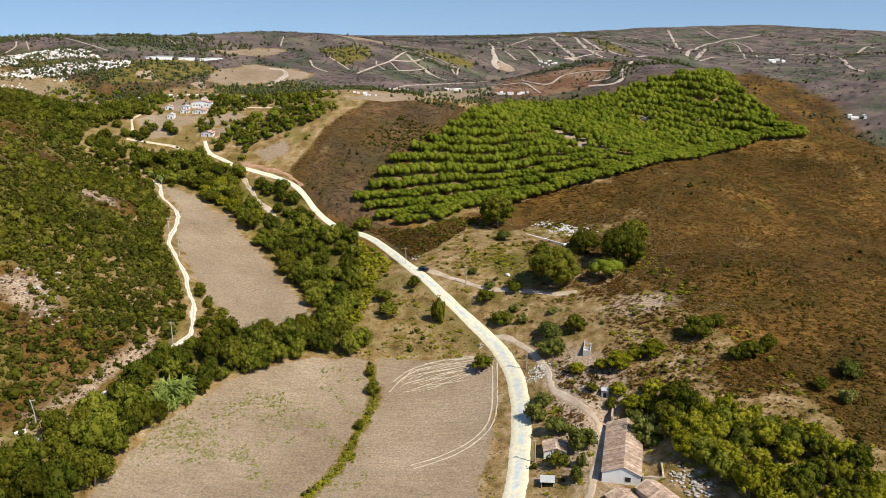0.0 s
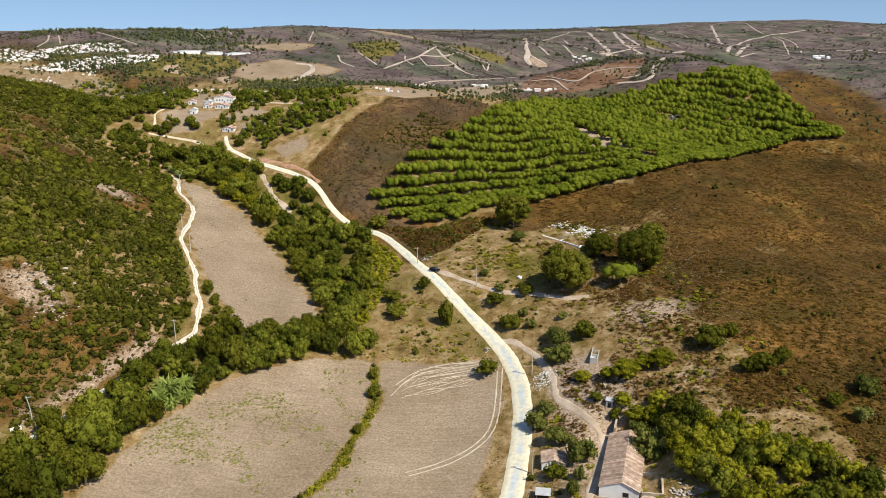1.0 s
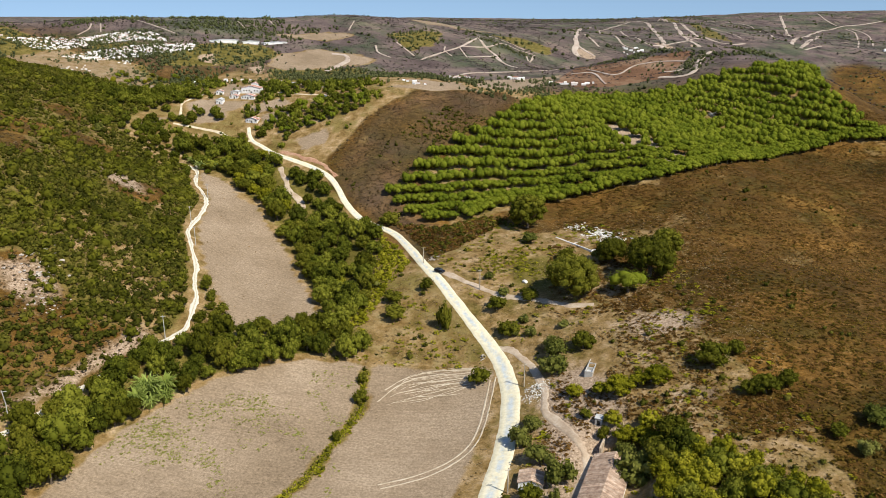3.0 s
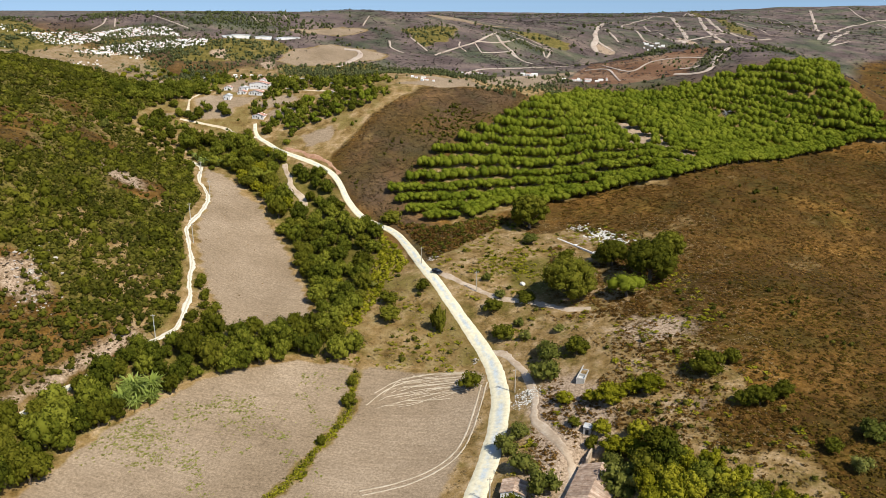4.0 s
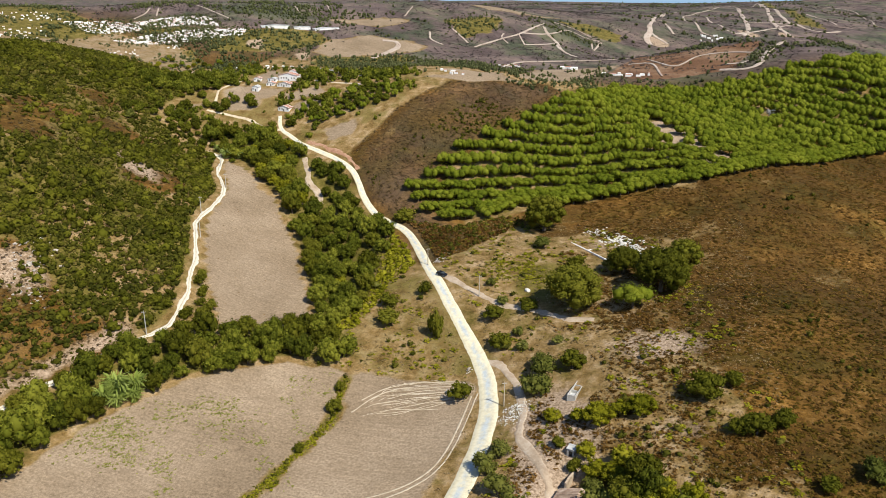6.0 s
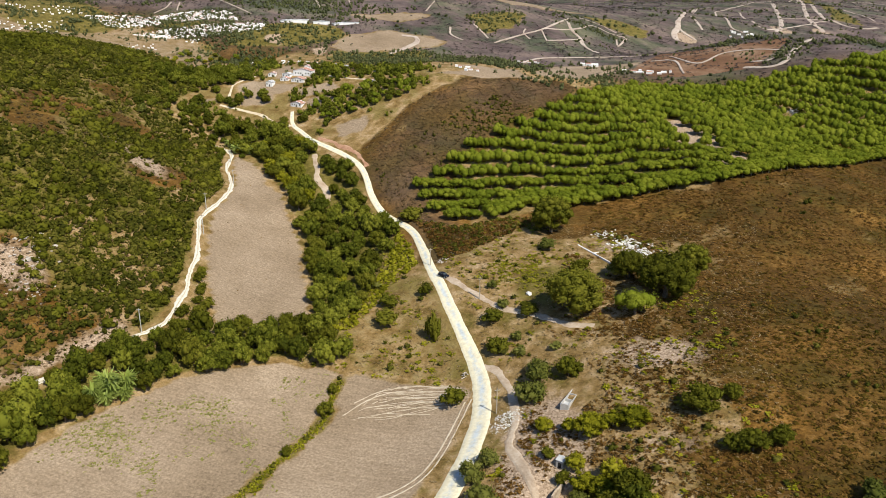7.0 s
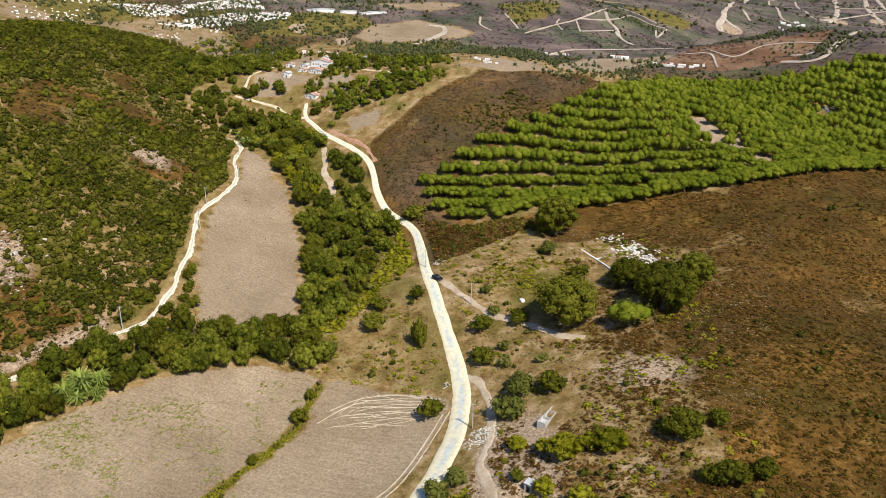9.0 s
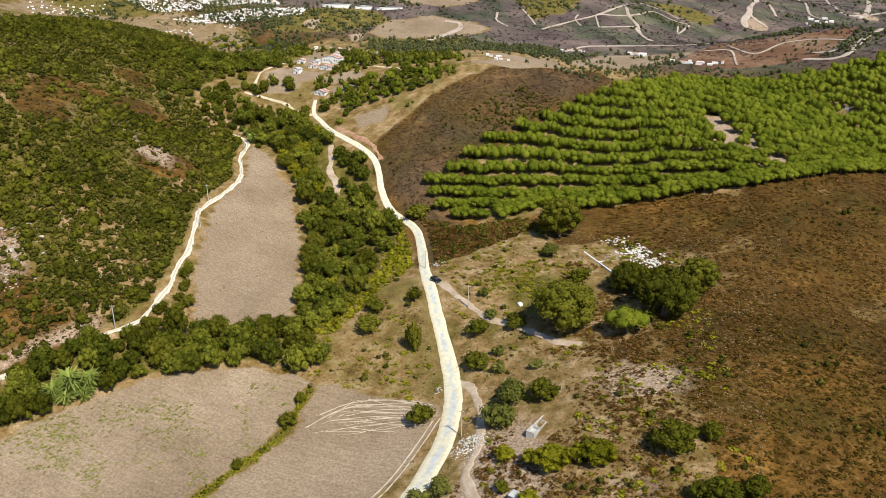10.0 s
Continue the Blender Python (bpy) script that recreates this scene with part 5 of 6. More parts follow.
def house(label, x, y, turn, wide, deep, wall, ridge, walls, tiles, windows=(), courses=True, split=0.5, category="house", name="house", seed=1):
    """A house with its front left corner at x, y: four walls, two roof slopes, openings in the front."""
    root = tagged(new(name), label, category)
    mid = wide * split
    bm = bmesh.new()
    gable_wall(bm, 0, wide, 0, 0.4, wall, ridge, mid)
    shape(bm, walls, "front_wall", root)
    bm = bmesh.new()
    gable_wall(bm, 0, wide, deep - 0.4, 0.4, wall, ridge, mid)
    shape(bm, walls, "rear_wall", root)
    for a in (0, wide - 0.4):
        bm = bmesh.new()
        slab(bm, a, a + 0.4, 0.4, deep - 0.4, -1.5, wall)
        shape(bm, walls, "side_wall", root)
    roof_plane(root, "roof", tiles, 0, mid, 0, deep, wall, ridge, courses=courses, seed=seed)
    roof_plane(root, "roof", tiles, wide, mid, 0, deep, wall, ridge, courses=courses, seed=seed + 1)
    for kind, a, b, c, d in windows:
        opening(root, kind, a, b, c, d, 0)
    return set_down(root, x, y, turn)


RUIN = np.random.default_rng(77)
# The farmhouse, its roofless rear room and yard.
house("long whitewashed farmhouse with an old clay tile roof", 38.9, 174.2, -14, 9.3, 25, 3.0, 4.9, LIME, TILES, [("window", 5.6, 6.9, 0.9, 2.1)], split=0.55)
rear = tagged(new("ruined_room"), "roofless rear room with bare rendered walls", "ruin")
for name, a, b, tops in (("side_wall", (0, 0), (0, 9), [3.2, 3.2, 3.0, 2.8, 3.1]), ("rear_wall", (0.5, 9), (7.5, 9), [2.8, 2.2, 2.4, 1.9, 1.2]), ("side_wall", (7.5, 8.5), (7.5, 0), [1.4, 1.8, 2.4, 2.2])):
    bm = bmesh.new()
    wall_run(bm, a, b, 0.5, -1.5, tops, RUIN)
    shape(bm, RENDERED, name, rear)
bm = bmesh.new()
slab(bm, 0.3, 7.2, 0.2, 8.8, -0.5, 0.12)
shape(bm, PATH, "floor", rear)
set_down(rear, 46.2, 198.9, -14)
yard = tagged(new("ruined_yard"), "ruined yard walls of bare rendered stone", "ruin")
for name, a, b, tops in (("front_wall", (0, 0), (4.8, 0), [2.2, 2.4, 2.4, 2.6]), ("side_wall", (4.8, 0), (4.8, 10), [2.6, 2.8, 3.0, 2.8, 2.6]), ("rear_wall", (4.5, 10), (0, 10), [2.2, 1.6, 1.2]), ("side_wall", (0, 0.3), (0, 3), [2.2, 1.8, 1.4])):
    bm = bmesh.new()
    wall_run(bm, a, b, 0.45, -1.5, tops, RUIN)
    shape(bm, RENDERED, name, yard)
opening(yard, "window", 1.2, 2.6, 0.6, 1.6, -0.24)
set_down(yard, 48.6, 172.4, -10)
house("low outbuilding with an old clay tile roof", 41.5, 158.5, 20, 6.5, 9, 2.3, 3.6, RENDERED, TILES, [("door", 2.4, 3.5, 0, 1.9)], seed=5)
house("low outbuilding with a patched clay tile roof", 49.5, 160.5, 28, 6, 8, 2.2, 3.4, RENDERED, TILES, [("door", 2.4, 3.4, 0, 1.9)], seed=8)
house("small stone cottage with a sagging clay tile roof", 26.2, 186.8, -3, 6.0, 5.2, 2.4, 3.3, LIME, TILES, [("door", 2.4, 3.3, 0, 1.9)], seed=11)
shed = tagged(new("shed"), "open shed with a grey sheet roof", "shed")
for x0, x1, y0, y1 in ((0, 0.15, 0, 2.6), (2.95, 3.1, 0, 2.6), (0.15, 2.95, 2.45, 2.6)):
    bm = bmesh.new()
    slab(bm, x0, x1, y0, y1, -0.8, 1.9)
    shape(bm, RENDERED, "wall", shed)
bm = bmesh.new()
slab(bm, -0.3, 3.4, -0.4, 2.9, 1.9, 2.02, 0.02)
shape(bm, TIN, "roof", shed)
set_down(shed, 24.2, 175.4, -6)
hut = tagged(new("pump_hut"), "small grey concrete pump hut", "hut")
bm = bmesh.new()
slab(bm, 0, 2.0, 0, 2.2, -1.0, 2.2, 0.04)
shape(bm, CONCRETE, "body", hut)
bm = bmesh.new()
slab(bm, -0.15, 2.15, -0.15, 2.35, 2.2, 2.36, 0.03)
shape(bm, TIN, "roof", hut)
bm = bmesh.new()
slab(bm, 0.6, 1.4, -0.03, 0.05, 0.0, 1.7)
shape(bm, DARK, "door", hut)
set_down(hut, 45.2, 209.6, -14)

# The concrete water tank on the slope.
tank = tagged(new("water_tank"), "long open concrete water tank in three basins", "water tank")
for x0, x1, y0, y1 in ((0, 0.25, 0, 9.4), (2.05, 2.3, 0, 9.4), (0.25, 2.05, 0, 0.25), (0.25, 2.05, 9.15, 9.4), (0.25, 2.05, 2.9, 3.12), (0.25, 2.05, 6.0, 6.22)):
    bm = bmesh.new()
    slab(bm, x0, x1, y0, y1, -4.0, 1.0, 0.03)
    shape(bm, CONCRETE, "wall", tank)
bm = bmesh.new()
slab(bm, 0.22, 2.08, 0.22, 9.18, -0.3, 0.2)
shape(bm, TIN, "basin_floor", tank)
set_down(tank, 43.0, 229.2, -13, -1.0)


def stone_mesh(seed, material):
    rng = np.random.default_rng(seed)
    bm = bmesh.new()
    bmesh.ops.create_icosphere(bm, subdivisions=1, radius=0.5)
    for v in bm.verts:
        v.co = v.co * rng.uniform(0.7, 1.15)
        v.co.z *= 0.55
    me = bpy.data.meshes.new("stone")
    bm.to_mesh(me)
    bm.free()
    me.materials.append(material)
    return me


def stone_heap(name, label, rows, material, category, seed):
    """Loose stones as parts of one heap: rows of x, y, spread, count, size, height."""
    rng = np.random.default_rng(seed)
    meshes = [stone_mesh(seed + k, material) for k in range(5)]
    x0, y0 = rows[0][:2]
    z0 = float(ground_height(x0, y0))
    root = tagged(new(name), label, category)
    root.matrix_basis = Matrix.Translation((x0, y0, z0))
    for x, y, spread, count, size, high in rows:
        for _ in range(count):
            px, py = x + rng.normal(0, spread * 0.5), y + rng.normal(0, spread * 0.5)
            far = math.hypot(px - x, py - y) / spread
            pz = float(ground_height(px, py)) + high * max(0.0, 1 - far * far) * rng.uniform(0.3, 1.0)
            s = size * rng.uniform(0.5, 1.5)
            ob = new("stone", meshes[int(rng.integers(5))])
            ob.parent = root
            ob.matrix_basis = Matrix.Translation((px - x0, py - y0, pz - z0)) @ Matrix.Rotation(rng.uniform(0, 6.28), 4, "Z") @ Matrix.Diagonal((s, s * rng.uniform(0.7, 1.2), s * rng.uniform(0.6, 1.0), 1))
    return root


stone_heap("rubble_heap", "heap of white broken stone and rubble beside the road", [(29.5, 228, 3.4, 170, 0.4, 0.8), (28, 224.5, 2.8, 80, 0.36, 0.45), (32, 230, 2.6, 45, 0.34, 0.35)], WHITE_STONE, "rubble", 201)
stone_heap("quarry_stones", "white quarried stone scattered on the slope", [(51, 324, 6, 150, 0.95, 0.35), (57, 317, 4.5, 95, 0.85, 0.35), (43, 332, 4, 50, 0.8, 0.3)], WHITE_STONE, "stones", 202)
stone_heap("fallen_walls", "fallen stone walls beside the ruined yard", [(60, 166, 4.5, 90, 0.9, 0.7), (58, 172, 3, 40, 0.8, 0.5)], RUBBLE, "rubble", 203)
stone_heap("outcrop", "grey stones on the bank above the road", [(-11, 304, 2.2, 34, 0.55, 0.5), (-9, 309, 2, 18, 0.5, 0.4)], RUBBLE, "rocks", 204)
stone_heap("outcrop", "pale outcrop on the dry hillside", [(-127, 238, 9, 60, 1.3, 0.3), (-118, 226, 6, 30, 1.0, 0.2)], RUBBLE, "rocks", 205)
stone_heap("boulder", "single pale boulder on the meadow", [(24, 284, 0.3, 2, 1.9, 0.4)], WHITE_STONE, "boulder", 206)
stone_heap("cairn", "low stack of old stones at the field edge", [(12.5, 248.5, 0.9, 24, 0.5, 0.9)], RUBBLE, "stone stack", 207)

# White foundations with low partition walls.
base = tagged(new("foundation"), "white concrete foundation with low partition walls", "foundation")
for a, b, tops in (((0, 0), (0, 20), [0.7, 0.8, 0.6, 0.7]), ((0, 20), (7.6, 20), [0.7, 0.6, 0.7]), ((7.6, 20), (7.6, 3), [0.7, 0.5, 0.3, 0.4]), ((7.6, 0), (0, 0), [0.5, 0.6, 0.8]), ((0.2, 10.5), (6.0, 10.5), [0.6, 0.5]), ((3.8, 10.7), (3.8, 19.8), [0.5, 0.6, 0.4]), ((0.2, 15.5), (3.6, 15.5), [0.5, 0.4])):
    bm = bmesh.new()
    wall_run(bm, a, b, 0.38, -2.0, tops, RUIN)
    shape(bm, LIME, "wall", base)
bm = bmesh.new()
slab(bm, 0.25, 7.4, 0.25, 19.8, -1.5, 0.12)
shape(bm, RUBBLE, "floor", base)
set_down(base, 47.6, 305.8, 41)

# Power poles.
def pole(x, y, high, material, label, arm=True, lean=0.0):
    root = tagged(new("power_pole"), label, "pole", "power poles")
    v, f = tube([(0, 0, -0.8), (0, 0, high * 0.5), (lean, 0, high)], [0.16, 0.14, 0.1], 8)
    me = mesh_of("post", v, f)
    me.materials.append(material)
    new("post", me).parent = root
    if arm:
        bm = bmesh.new()
        slab(bm, -0.7, 0.7, -0.06, 0.06, high - 0.55, high - 0.43)
        shape(bm, material, "cross_arm", root)
        for k in (-0.6, 0, 0.6):
            bm = bmesh.new()
            bmesh.ops.create_cone(bm, cap_ends=True, segments=8, radius1=0.06, radius2=0.04, depth=0.18, matrix=Matrix.Translation((k, 0, high - 0.34)))
            shape(bm, CONCRETE, "insulator", root)
    return set_down(root, x, y, 25)


for x, y, h in ((26, 231, 7.5), (23.8, 186, 7), (8.4, 281.5, 7.5), (-14.5, 301, 6.5)):
    pole(x, y, h, POLE, "weathered wooden power pole beside the road")
for x, y, h in ((-104.5, 185.5, 8), (-84, 232, 8), (-100, 293, 7.5), (-108.8, 309.5, 7), (-115, 341, 6.5), (-128, 361, 6)):
    pole(x, y, h, CONCRETE, "pale concrete power pole beside the dirt track", lean=-0.5 if y < 200 else 0.0)
bm = bmesh.new()
slab(bm, 0, 2.8, 0, 0.3, -0.8, 0.8, 0.03)
block = shape(bm, LIME, "track_wall")
tagged(block, "short white parapet wall beside the dirt track", "wall")
set_down(block, -107.5, 180.5, 48)

# A dead tree standing among the pines.
DEAD = earthy("bleached dead wood", (0.3, 0.28, 0.25), (0.42, 0.4, 0.37), (0.52, 0.5, 0.47), 1.0, 6.0)
dead = tagged(new("dead_tree"), "bare grey dead tree among the pines", "tree")
dead_rng = np.random.default_rng(91)
stem_v, stem_f = tube([(0, 0, -0.6), (0.1, 0.05, 2.2), (0.3, -0.1, 4.6)], [0.24, 0.18, 0.08])
me = mesh_of("trunk", stem_v, stem_f)
me.materials.append(DEAD)
new("trunk", me).parent = dead
for k in range(22):
    a, z0, out = dead_rng.uniform(0, 6.28), dead_rng.uniform(1.4, 4.2), dead_rng.uniform(1.4, 3.0)
    v, f = tube([(0.1, 0, z0), (0.5 * out * math.cos(a), 0.5 * out * math.sin(a), z0 + 0.55), (out * math.cos(a + 0.3), out * math.sin(a + 0.3), z0 + dead_rng.uniform(0.6, 1.6))], [0.11, 0.08, 0.03], 5)
    me = mesh_of("branch", v, f)
    me.materials.append(DEAD)
    new("branch", me).parent = dead
set_down(dead, 116, 464, 0)

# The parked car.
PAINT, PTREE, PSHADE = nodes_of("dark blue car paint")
PSHADE.inputs["Base Color"].default_value = (0.012, 0.014, 0.022, 1)
PSHADE.inputs["Metallic"].default_value, PSHADE.inputs["Roughness"].default_value = 0.3, 0.25
GLASS, _, GSHADE = nodes_of("car glass")
GSHADE.inputs["Base Color"].default_value = (0.05, 0.06, 0.065, 1)
GSHADE.inputs["Roughness"].default_value = 0.08
RUBBER = earthy("tyre rubber", (0.012, 0.012, 0.012), (0.02, 0.02, 0.02), (0.03, 0.03, 0.03), 2, 9)
car = tagged(new("car"), "dark blue hatchback parked beside the road", "car")


def lofted(sections, material, name, parent):
    """A body through cross-sections: rows of y, half width, floor, top."""
    bm = bmesh.new()
    rings = []
    for y, w, z0, z1 in sections:
        r = 0.16
        rings.append([bm.verts.new(p) for p in ((-w + r, y, z0), (-w, y, z0 + r), (-w, y, z1 - r), (-w + r, y, z1), (w - r, y, z1), (w, y, z1 - r), (w, y, z0 + r), (w - r, y, z0))])
    for a, b in zip(rings, rings[1:]):
        for i in range(8):
            bm.faces.new((a[i], a[(i + 1) % 8], b[(i + 1) % 8], b[i]))
    bm.faces.new(rings[0])
    bm.faces.new(rings[-1][::-1])
    return shape(bm, material, name, parent)


lofted([(-2.05, 0.72, 0.4, 0.72), (-1.9, 0.86, 0.28, 0.84), (-0.9, 0.89, 0.25, 0.96), (1.3, 0.89, 0.25, 0.98), (1.9, 0.84, 0.28, 0.95), (2.05, 0.74, 0.4, 0.85)], PAINT, "body", car)
lofted([(-1.0, 0.74, 0.9, 1.22), (-0.35, 0.7, 0.9, 1.42), (0.9, 0.7, 0.9, 1.44), (1.75, 0.68, 0.9, 1.24)], GLASS, "windows", car)
lofted([(-0.42, 0.62, 1.25, 1.46), (0.2, 0.64, 1.25, 1.5), (1.05, 0.62, 1.25, 1.47)], PAINT, "roof", car)
for sx in (-0.8, 0.8):
    for sy in (-1.3, 1.25):
        bm = bmesh.new()
        bmesh.ops.create_cone(bm, cap_ends=True, segments=18, radius1=0.31, radius2=0.31, depth=0.2, matrix=Matrix.Translation((sx, sy, 0.31)) @ Matrix.Rotation(radians(90), 4, "Y"))
        wheel = shape(bm, RUBBER, "wheel", car)
        bm = bmesh.new()
        bmesh.ops.create_cone(bm, cap_ends=True, segments=14, radius1=0.19, radius2=0.19, depth=0.22, matrix=Matrix.Translation((sx, sy, 0.31)) @ Matrix.Rotation(radians(90), 4, "Y"))
        shape(bm, TIN, "rim", wheel)
for sx in (-0.55, 0.55):
    bm = bmesh.new()
    slab(bm, sx - 0.16, sx + 0.16, -2.04, -1.9, 0.6, 0.74, 0.02)
    shape(bm, CONCRETE, "headlight", car)
set_down(car, -7.4, 293.4, 64, -0.08)

# Tyre lines in the dry field.
STRAW = earthy("flattened straw", (0.36, 0.29, 0.2), (0.47, 0.395, 0.29), (0.56, 0.49, 0.38), 0.5, 3.0)
for k, (w, line) in enumerate((
    (0.5, [(17.2, 238), (16.6, 227), (15.6, 214), (13.2, 205), (8, 198), (1, 192.5), (-8, 188)]),
    (0.5, [(15.6, 237), (15, 226), (14, 214), (11.6, 205.5), (6.6, 199), (-0.5, 193.8), (-9, 189.5)]),
    (0.35, [(13, 243), (0, 243.5), (-10, 240), (-16, 233)]), (0.3, [(12, 242), (-4, 241), (-12, 236), (-17, 227)]), (0.3, [(10, 241), (-1, 239.5), (-9, 235)]),
    (0.3, [(8, 239.5), (-2, 238.5), (-8, 237.5)]), (0.28, [(9, 237.5), (-2, 236.5), (-12, 232)]), (0.3, [(11, 239.8), (2, 241.6), (-6, 242.6)]), (0.25, [(8, 235), (-4, 234.2)]), (0.25, [(7, 232), (-6, 231)]))):
    ribbon("tyre_track", line, w, STRAW, "pale tyre line pressed into dry stubble", "tyre track", 0.035, 0.07, 0.8, seed=20 + k)

fan = np.random.default_rng(88)
for k in range(16):
    y0, y1 = 243.5 - 0.55 * k + fan.normal(0, 0.3), 243.0 - 0.95 * k + fan.normal(0, 0.5)
    x1 = fan.uniform(-12, -2)
    bend = fan.uniform(0.5, 2.0)
    ribbon("tyre_track", [(fan.uniform(9, 14), y0), (4, (y0 + y1) / 2 + bend), (x1, y1), (x1 - fan.uniform(2, 6), y1 - fan.uniform(1.5, 4.5))], fan.uniform(0.09, 0.17), STRAW, "pale tyre line pressed into dry stubble", "tyre track", 0.03, 0.05, 0.8, seed=120 + k)

# The red cutting beside the road and the forest path.
ribbon("cutting", [(-98, 391.5), (-88, 387), (-78, 382), (-71, 377), (-66, 371)], 1.8, CUT, "red earth cutting beside the road", "cutting", 0.12, 0.6, seed=40)
ribbon("path", [(-95, 379), (-90, 370), (-85.5, 361), (-79, 355), (-74, 347)], 2.6, PATH, "bare earth path through the wood", "path", 0.07, 0.4, seed=41)
ribbon("track", [(-160, 408), (-150, 408), (-137, 407), (-131, 404), (-123, 401), (-116, 400.5)], 1.6, TRACK, "pale dirt track to the village", "dirt track", 0.09, 0.2, seed=42)
ribbon("track", [(-158, 412), (-161, 420), (-164, 431), (-158, 444)], 1.4, TRACK, "pale dirt track between fields", "dirt track", 0.09, 0.3, seed=43)

# The village.
for x, y, turn, w, d, wall, ridge, tiles, text in (
    (-146.5, 432, 0, 3.6, 3.4, 2.4, 3.2, TIN, "small white village house with a pale roof"),
    (-137.4, 446, 0, 10.6, 5, 3.1, 4.3, RED_TILES, "large white village house with a red roof"),
    (-133.5, 451.4, 0, 3.6, 3, 3.6, 4.4, RED_TILES, "white upper house with a red tile roof"),
    (-142.6, 443.6, 0, 4.6, 3.5, 2.0, 2.5, TIN, "white village outbuilding with a flat pale roof"),
    (-135, 438.4, -4, 7.6, 4.4, 1.8, 2.8, RED_TILES, "long low village house with a red tile roof"),
    (-141.5, 438.8, 6, 4.6, 3.6, 1.6, 2.4, RED_TILES, "low tiled annex beside the village house"),
    (-124.5, 415.8, -8, 6.4, 4.0, 1.9, 2.9, RED_TILES, "low roadside house with a red tile roof"),
    (-151, 443.5, 10, 4, 3, 1.9, 2.6, RED_TILES, "small white house with a red tile roof"),
    (-90, 433.5, -14, 5.6, 3.4, 1.9, 2.7, RED_TILES, "white cottage with a red tile roof")):
    panes = [("window", w * f, w * f + 0.5, wall * 0.42, wall * 0.42 + 0.62) for f in np.arange(0.12, 0.86, 1.5 / w)]
    panes[len(panes) // 2] = ("door", w * 0.5, w * 0.5 + 0.55, 0, 1.15)
    house(text, x, y, turn, w, d, wall, ridge, LIME, tiles, panes, courses=False)
ribbon("track", [(-117, 447), (-102, 442), (-90, 438.5), (-84, 435)], 0.9, TRACK, "pale lane to the village cottage", "dirt track", 0.09, 0.1, seed=44)
ribbon("road", [(-124, 473), (-120, 469), (-105, 461), (-93, 452), (-84, 446)], 1.5, TARMAC, "grey valley road behind the village", "road", 0.25, 0.1, seed=45)

# ---- the distance ----
SPUR_LINES = (
    [(-62, 597), (-55, 624), (-44, 663), (-37, 705), (-32, 736)], [(-42, 675), (-23, 707), (-13, 743), (2, 740), (14, 747)], [(-42, 668), (-33, 640)], [(-28, 755), (-9, 759), (6, 752)],
    [(15, 745), (12, 702)], [(8, 733), (11, 707)], [(-52, 656), (-51, 643), (-44, 631)], [(-33, 643), (-16, 679)], [(-86, 633), (-77, 620), (-68, 605)], [(-98, 614), (-93, 598), (-82, 590)],
    [(55, 589), (71, 562), (85, 579), (102, 578), (118, 568)], [(100, 552), (110, 549), (116, 559), (118, 568)], [(43, 579), (57, 576), (64, 536)],
)
BROAD_LINES = ([(-31, 724), (-25, 703), (-16, 687), (-9, 660), (6, 625)], [(137, 592), (125, 568), (114, 534), (96, 540)], [(-33, 550), (-27, 571), (-13, 583), (16, 603), (31, 612), (46, 613)], [(-121, 576), (-112, 578), (-108, 568), (-109, 560), (-113, 530)])
RIDGE_LINES = ([(-268, 586), (-246, 570), (-221, 554)], [(-274, 521), (-276, 538), (-284, 556)], [(-266, 535), (-279, 559)], [(-208, 629), (-191, 600)], [(-202, 672), (-179, 628)], [(-128, 675), (-125, 642)])
FAR_LINES = (
    [(53, 839), (59, 827), (70, 815)], [(92, 1176), (100, 921), (112, 881)], [(64, 921), (75, 850)], [(92, 1176), (135, 1298), (189, 1444), (253, 1817)], [(122, 1193), (128, 952), (152, 960), (215, 1114)],
    [(166, 1109), (220, 1128)], [(257, 1275), (272, 1192), (274, 1149)], [(322, 1706), (367, 1703), (396, 1606), (321, 1165)], [(340, 1093), (373, 1140)], [(566, 1645), (555, 1547), (428, 1169)], [(577, 1646), (577, 1549), (478, 1259)], [(588, 1904), (564, 1766), (561, 1683)],
)
FAR_BROAD = (
    [(84, 1238), (66, 1199), (54, 894), (53, 839), (51, 817), (55, 800)], [(170, 1332), (168, 1184), (156, 997), (146, 930)], [(251, 1775), (202, 1202), (196, 1052), (199, 1002)], [(253, 1773), (217, 1207), (225, 1119), (236, 1065), (266, 1088)],
    [(495, 1833), (464, 1674), (401, 1387)], [(337, 1101), (372, 1194), (489, 1547)], [(586, 1405), (661, 1454), (633, 1314), (783, 1542), (796, 1531)], [(623, 1330), (522, 1065), (509, 994)], [(331, 1124), (463, 1524), (546, 1652), (609, 1704), (662, 1740)],
)
for lines, w in ((SPUR_LINES, 1.3), (BROAD_LINES, 2.6), (RIDGE_LINES, 0.9), (FAR_LINES, 2.2), (FAR_BROAD, 4.4)):
    for k, line in enumerate(lines):
        ribbon("firebreak", line, w, FARTRACK, "pale graded track across a distant hill", "track", 0.45, 0.12 * w, 4.0, seed=60 + k)


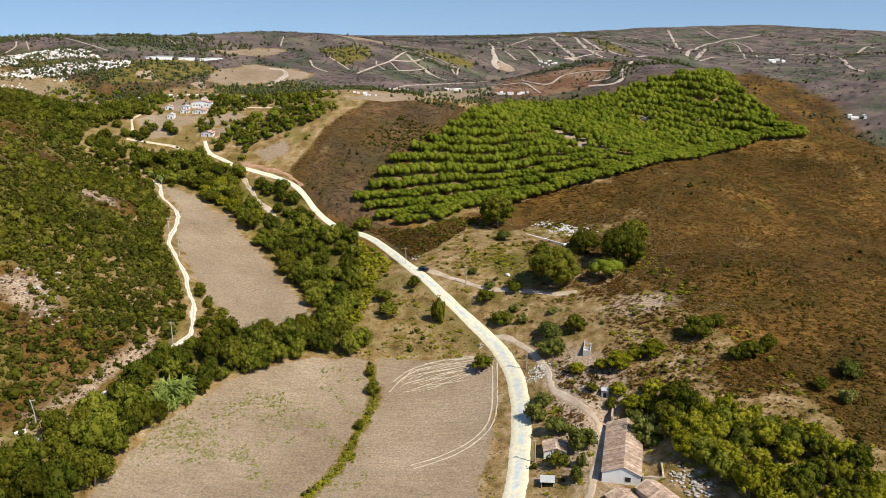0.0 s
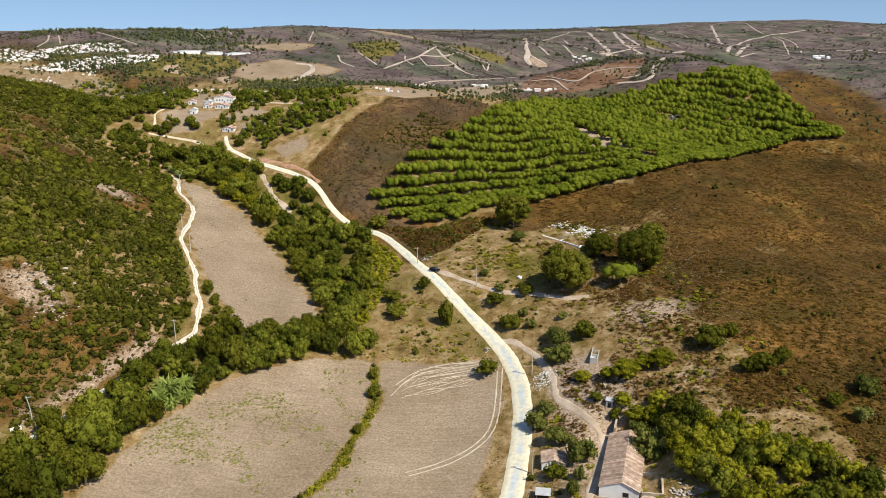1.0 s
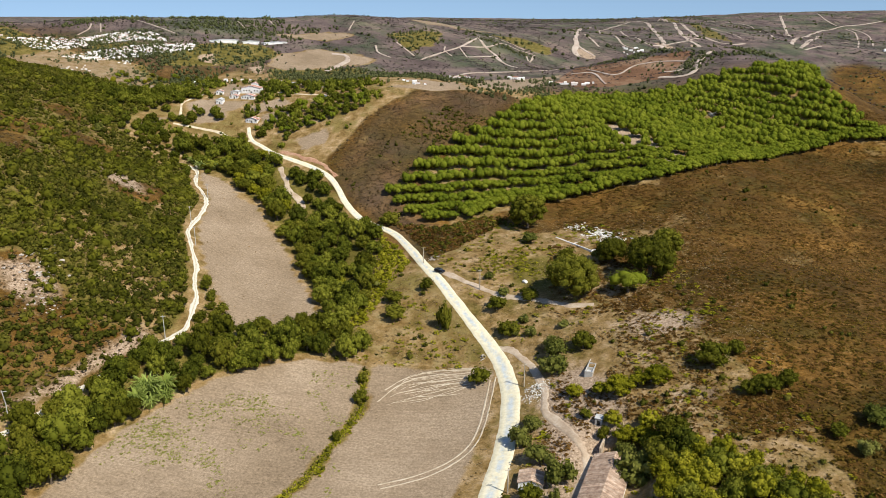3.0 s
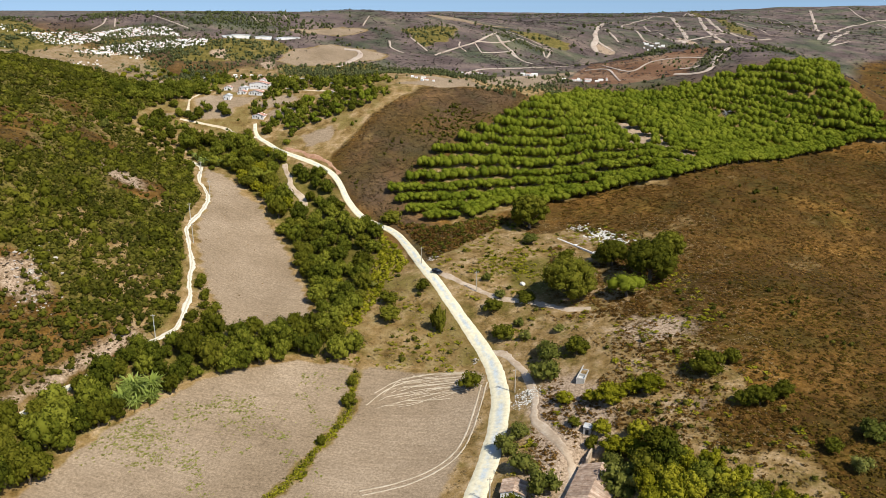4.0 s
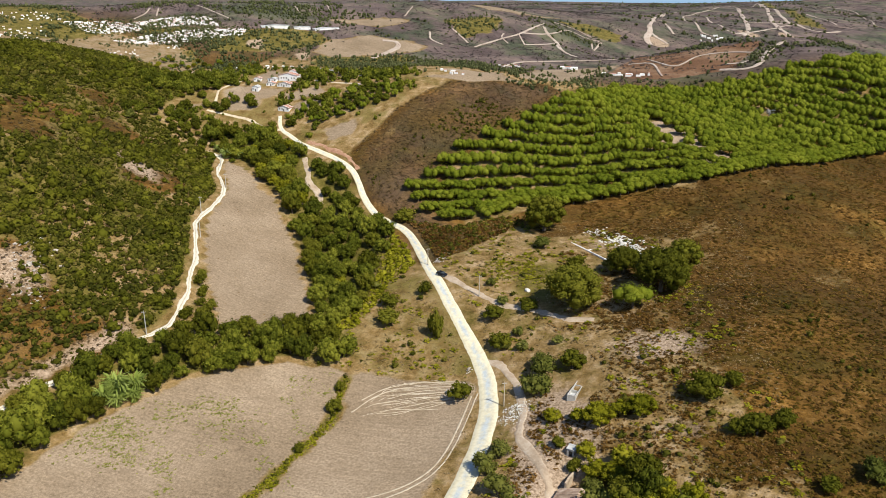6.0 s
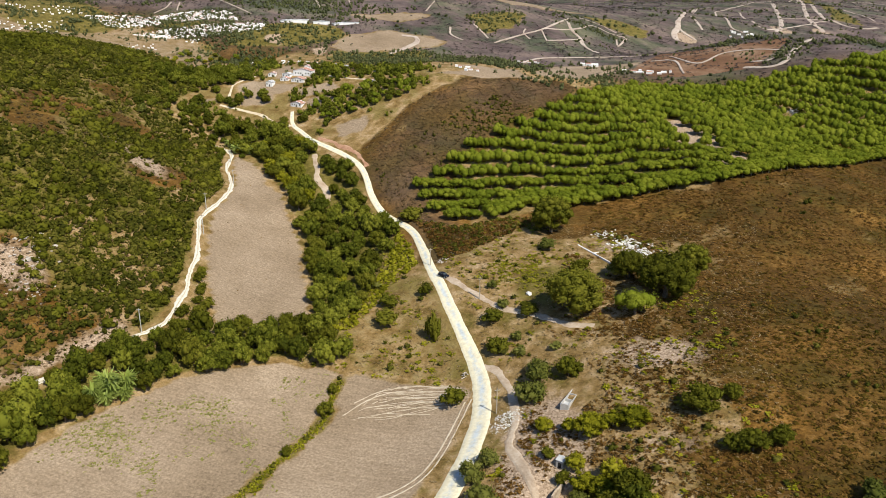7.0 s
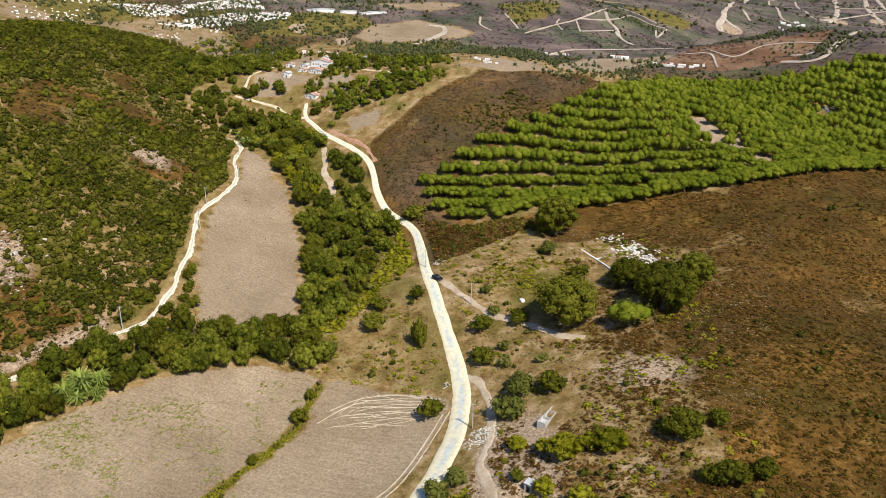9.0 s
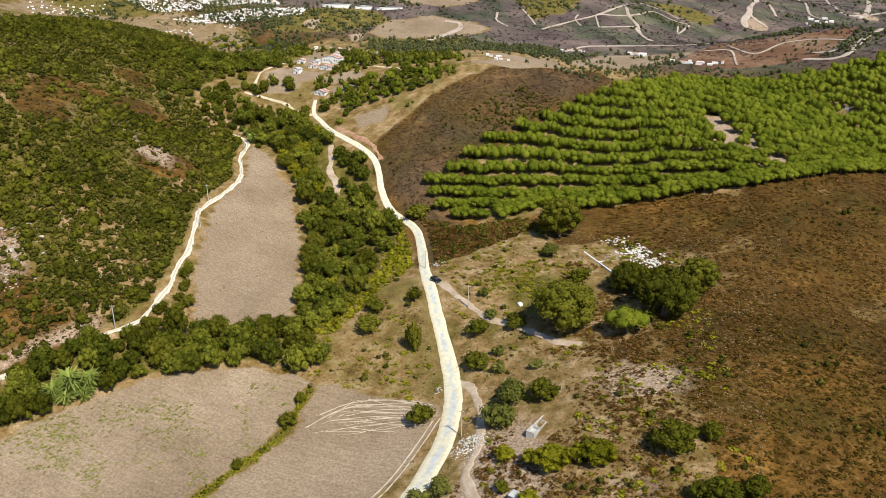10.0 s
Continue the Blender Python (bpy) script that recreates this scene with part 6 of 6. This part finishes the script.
def town_blocks(name, poly, count, seed, label, wmin, wmax, gap=0.9, face=0.6):
    """Small white houses with roofs, set in rows across the slope, all one far mass."""
    rng = np.random.default_rng(seed)
    vs, fs, mats = [], [], []
    n = 0
    spots = spaced(poly, gap, rng)
    for x, y in spots[:count]:
        w, d, h = rng.uniform(wmin, wmax), rng.uniform(0.6, 0.9) * wmin, rng.uniform(0.5, 0.85) * wmin
        a = face + rng.choice([0.0, 0.0, 0.15, -0.25, 1.57])
        c, s = math.cos(a), math.sin(a)
        z = float(ground_height(x, y)) - 1.0
        box = [(-w, -d, 0), (w, -d, 0), (w, d, 0), (-w, d, 0), (-w, -d, h + 1), (w, -d, h + 1), (w, d, h + 1), (-w, d, h + 1), (-w, 0, h + 1 + 0.3 * d), (w, 0, h + 1 + 0.3 * d)]
        vs += [(x + c * px / 2 - s * py / 2, y + s * px / 2 + c * py / 2, z + pz) for px, py, pz in box]
        fs += [[n + i for i in q] for q in ((0, 1, 5, 4), (2, 3, 7, 6), (1, 2, 6, 5), (3, 0, 4, 7), (4, 5, 9, 8), (8, 9, 6, 7))]
        mats += [0, 0, 0, 0] + ([1, 1] if rng.random() < 0.4 else [0, 0])
        n += 10
    me = mesh_of(name, vs, fs, False)
    me.materials.append(LIME)
    me.materials.append(RED_TILES)
    me.polygons.foreach_set("material_index", mats)
    return tagged(new(name, me), label, "town", kind="stuff")


TOWN = ([(-271, 513), (-263, 529), (-248, 549), (-237, 552), (-222, 538), (-239, 531), (-254, 515)], [(-300, 486), (-284, 508), (-267, 513), (-258, 508), (-270, 486), (-282, 480)],
        [(-261, 480), (-253, 498), (-234, 523), (-204, 541), (-199, 531), (-218, 512), (-245, 487)])
for k, quarter in enumerate(TOWN):
    town_blocks("distant_town", quarter, (330, 170, 360)[k], 301 + k, "distant white town with clay roofs", 0.7, 2.6, (1.0, 1.3, 1.0)[k])
for k, quarter in enumerate(([(-253, 452), (-245, 479), (-237, 467), (-246, 454)], [(-235, 490), (-227, 500), (-223, 491)], [(-330, 420), (-300, 470), (-286, 452), (-284, 441), (-300, 410)], [(-345, 470), (-318, 500), (-302, 490), (-315, 465)])):
    town_blocks("distant_town", quarter, (12, 8, 46, 40)[k], 311 + k, "outlying white houses on the plain", 0.7, 1.8, 2.0)
scatter("town_trees", far_forms, random_places(6500, -340, -195, 430, 556, lambda x, y: np.clip(in_any(TOWN, x, y, -4) * 0.75 + 0.9 * (inside(PLAIN, x, y) > 2) * (patchy(x, y, 14, 86) > 0.62), 0, 1), 0.4, 1.2, 1.2, 87), FAR_LEAF, "dark green trees among the town houses", "trees", 33)
town_blocks("distant_hamlet", [(-57, 450), (-36, 451), (-36, 458), (-57, 458)], 6, 321, "small distant white houses by a road", 1.2, 2.6, 2.5, 0.0)
town_blocks("distant_hamlet", [(-38, 546), (-20, 553), (-20, 561), (-36, 555)], 7, 322, "small white houses beside the valley road", 1.2, 3.0, 2.2, 0.3)
town_blocks("distant_hamlet", [(0, 551), (11, 551), (11, 561), (0, 561)], 3, 323, "white farm house on pale bare ground", 2.0, 4.5, 3.5, 0.0)
town_blocks("distant_hamlet", [(29, 534), (57, 533), (57, 542), (29, 542)], 9, 324, "low distant sheds on bare ground", 1.6, 4.5, 2.6, 0.0)
town_blocks("distant_hamlet", [(98, 845), (126, 845), (126, 890), (98, 890)], 10, 325, "distant sheds under a hill", 1.8, 4.5, 5.0, 0.0)
town_blocks("distant_hamlet", [(-184, 466), (-136, 468), (-136, 475), (-184, 473)], 11, 326, "small white houses behind the ridge", 1.0, 2.4, 2.6, 0.2)
town_blocks("distant_hamlet", [(446, 1120), (474, 1126), (474, 1150), (446, 1144)], 5, 327, "white farm house on the far eastern slope", 3.5, 8.0, 9.0, 0.0)
town_blocks("distant_hamlet", [(415, 838), (436, 832), (438, 846), (417, 850)], 3, 328, "pale roofed house below the eastern slope", 3.5, 8.0, 7.0, -0.2)
for x, y, turn, w, d in ((-197, 549, 30, 19, 4), (-178.5, 560.5, 28, 11, 4), (-166, 567, 52, 19, 4)):
    house("long pale distant farm shed", x, y, turn, w, d, 1.3, 1.8, LIME, TIN, courses=False, category="shed", name="farm_shed")

# The models stand as trees of the wood's far end.
stands = spaced([(-186, 446), (-209, 424), (-222, 474), (-190, 478), (-160, 470)], 5.0, PLACE)
for made in MODELS:
    for ob in made:
        x, y = stands.pop()
        s = 1.9
        ob.matrix_basis = Matrix.Translation((x, y, float(ground_height(x, y)))) @ Matrix.Diagonal((s, s, s, 1))
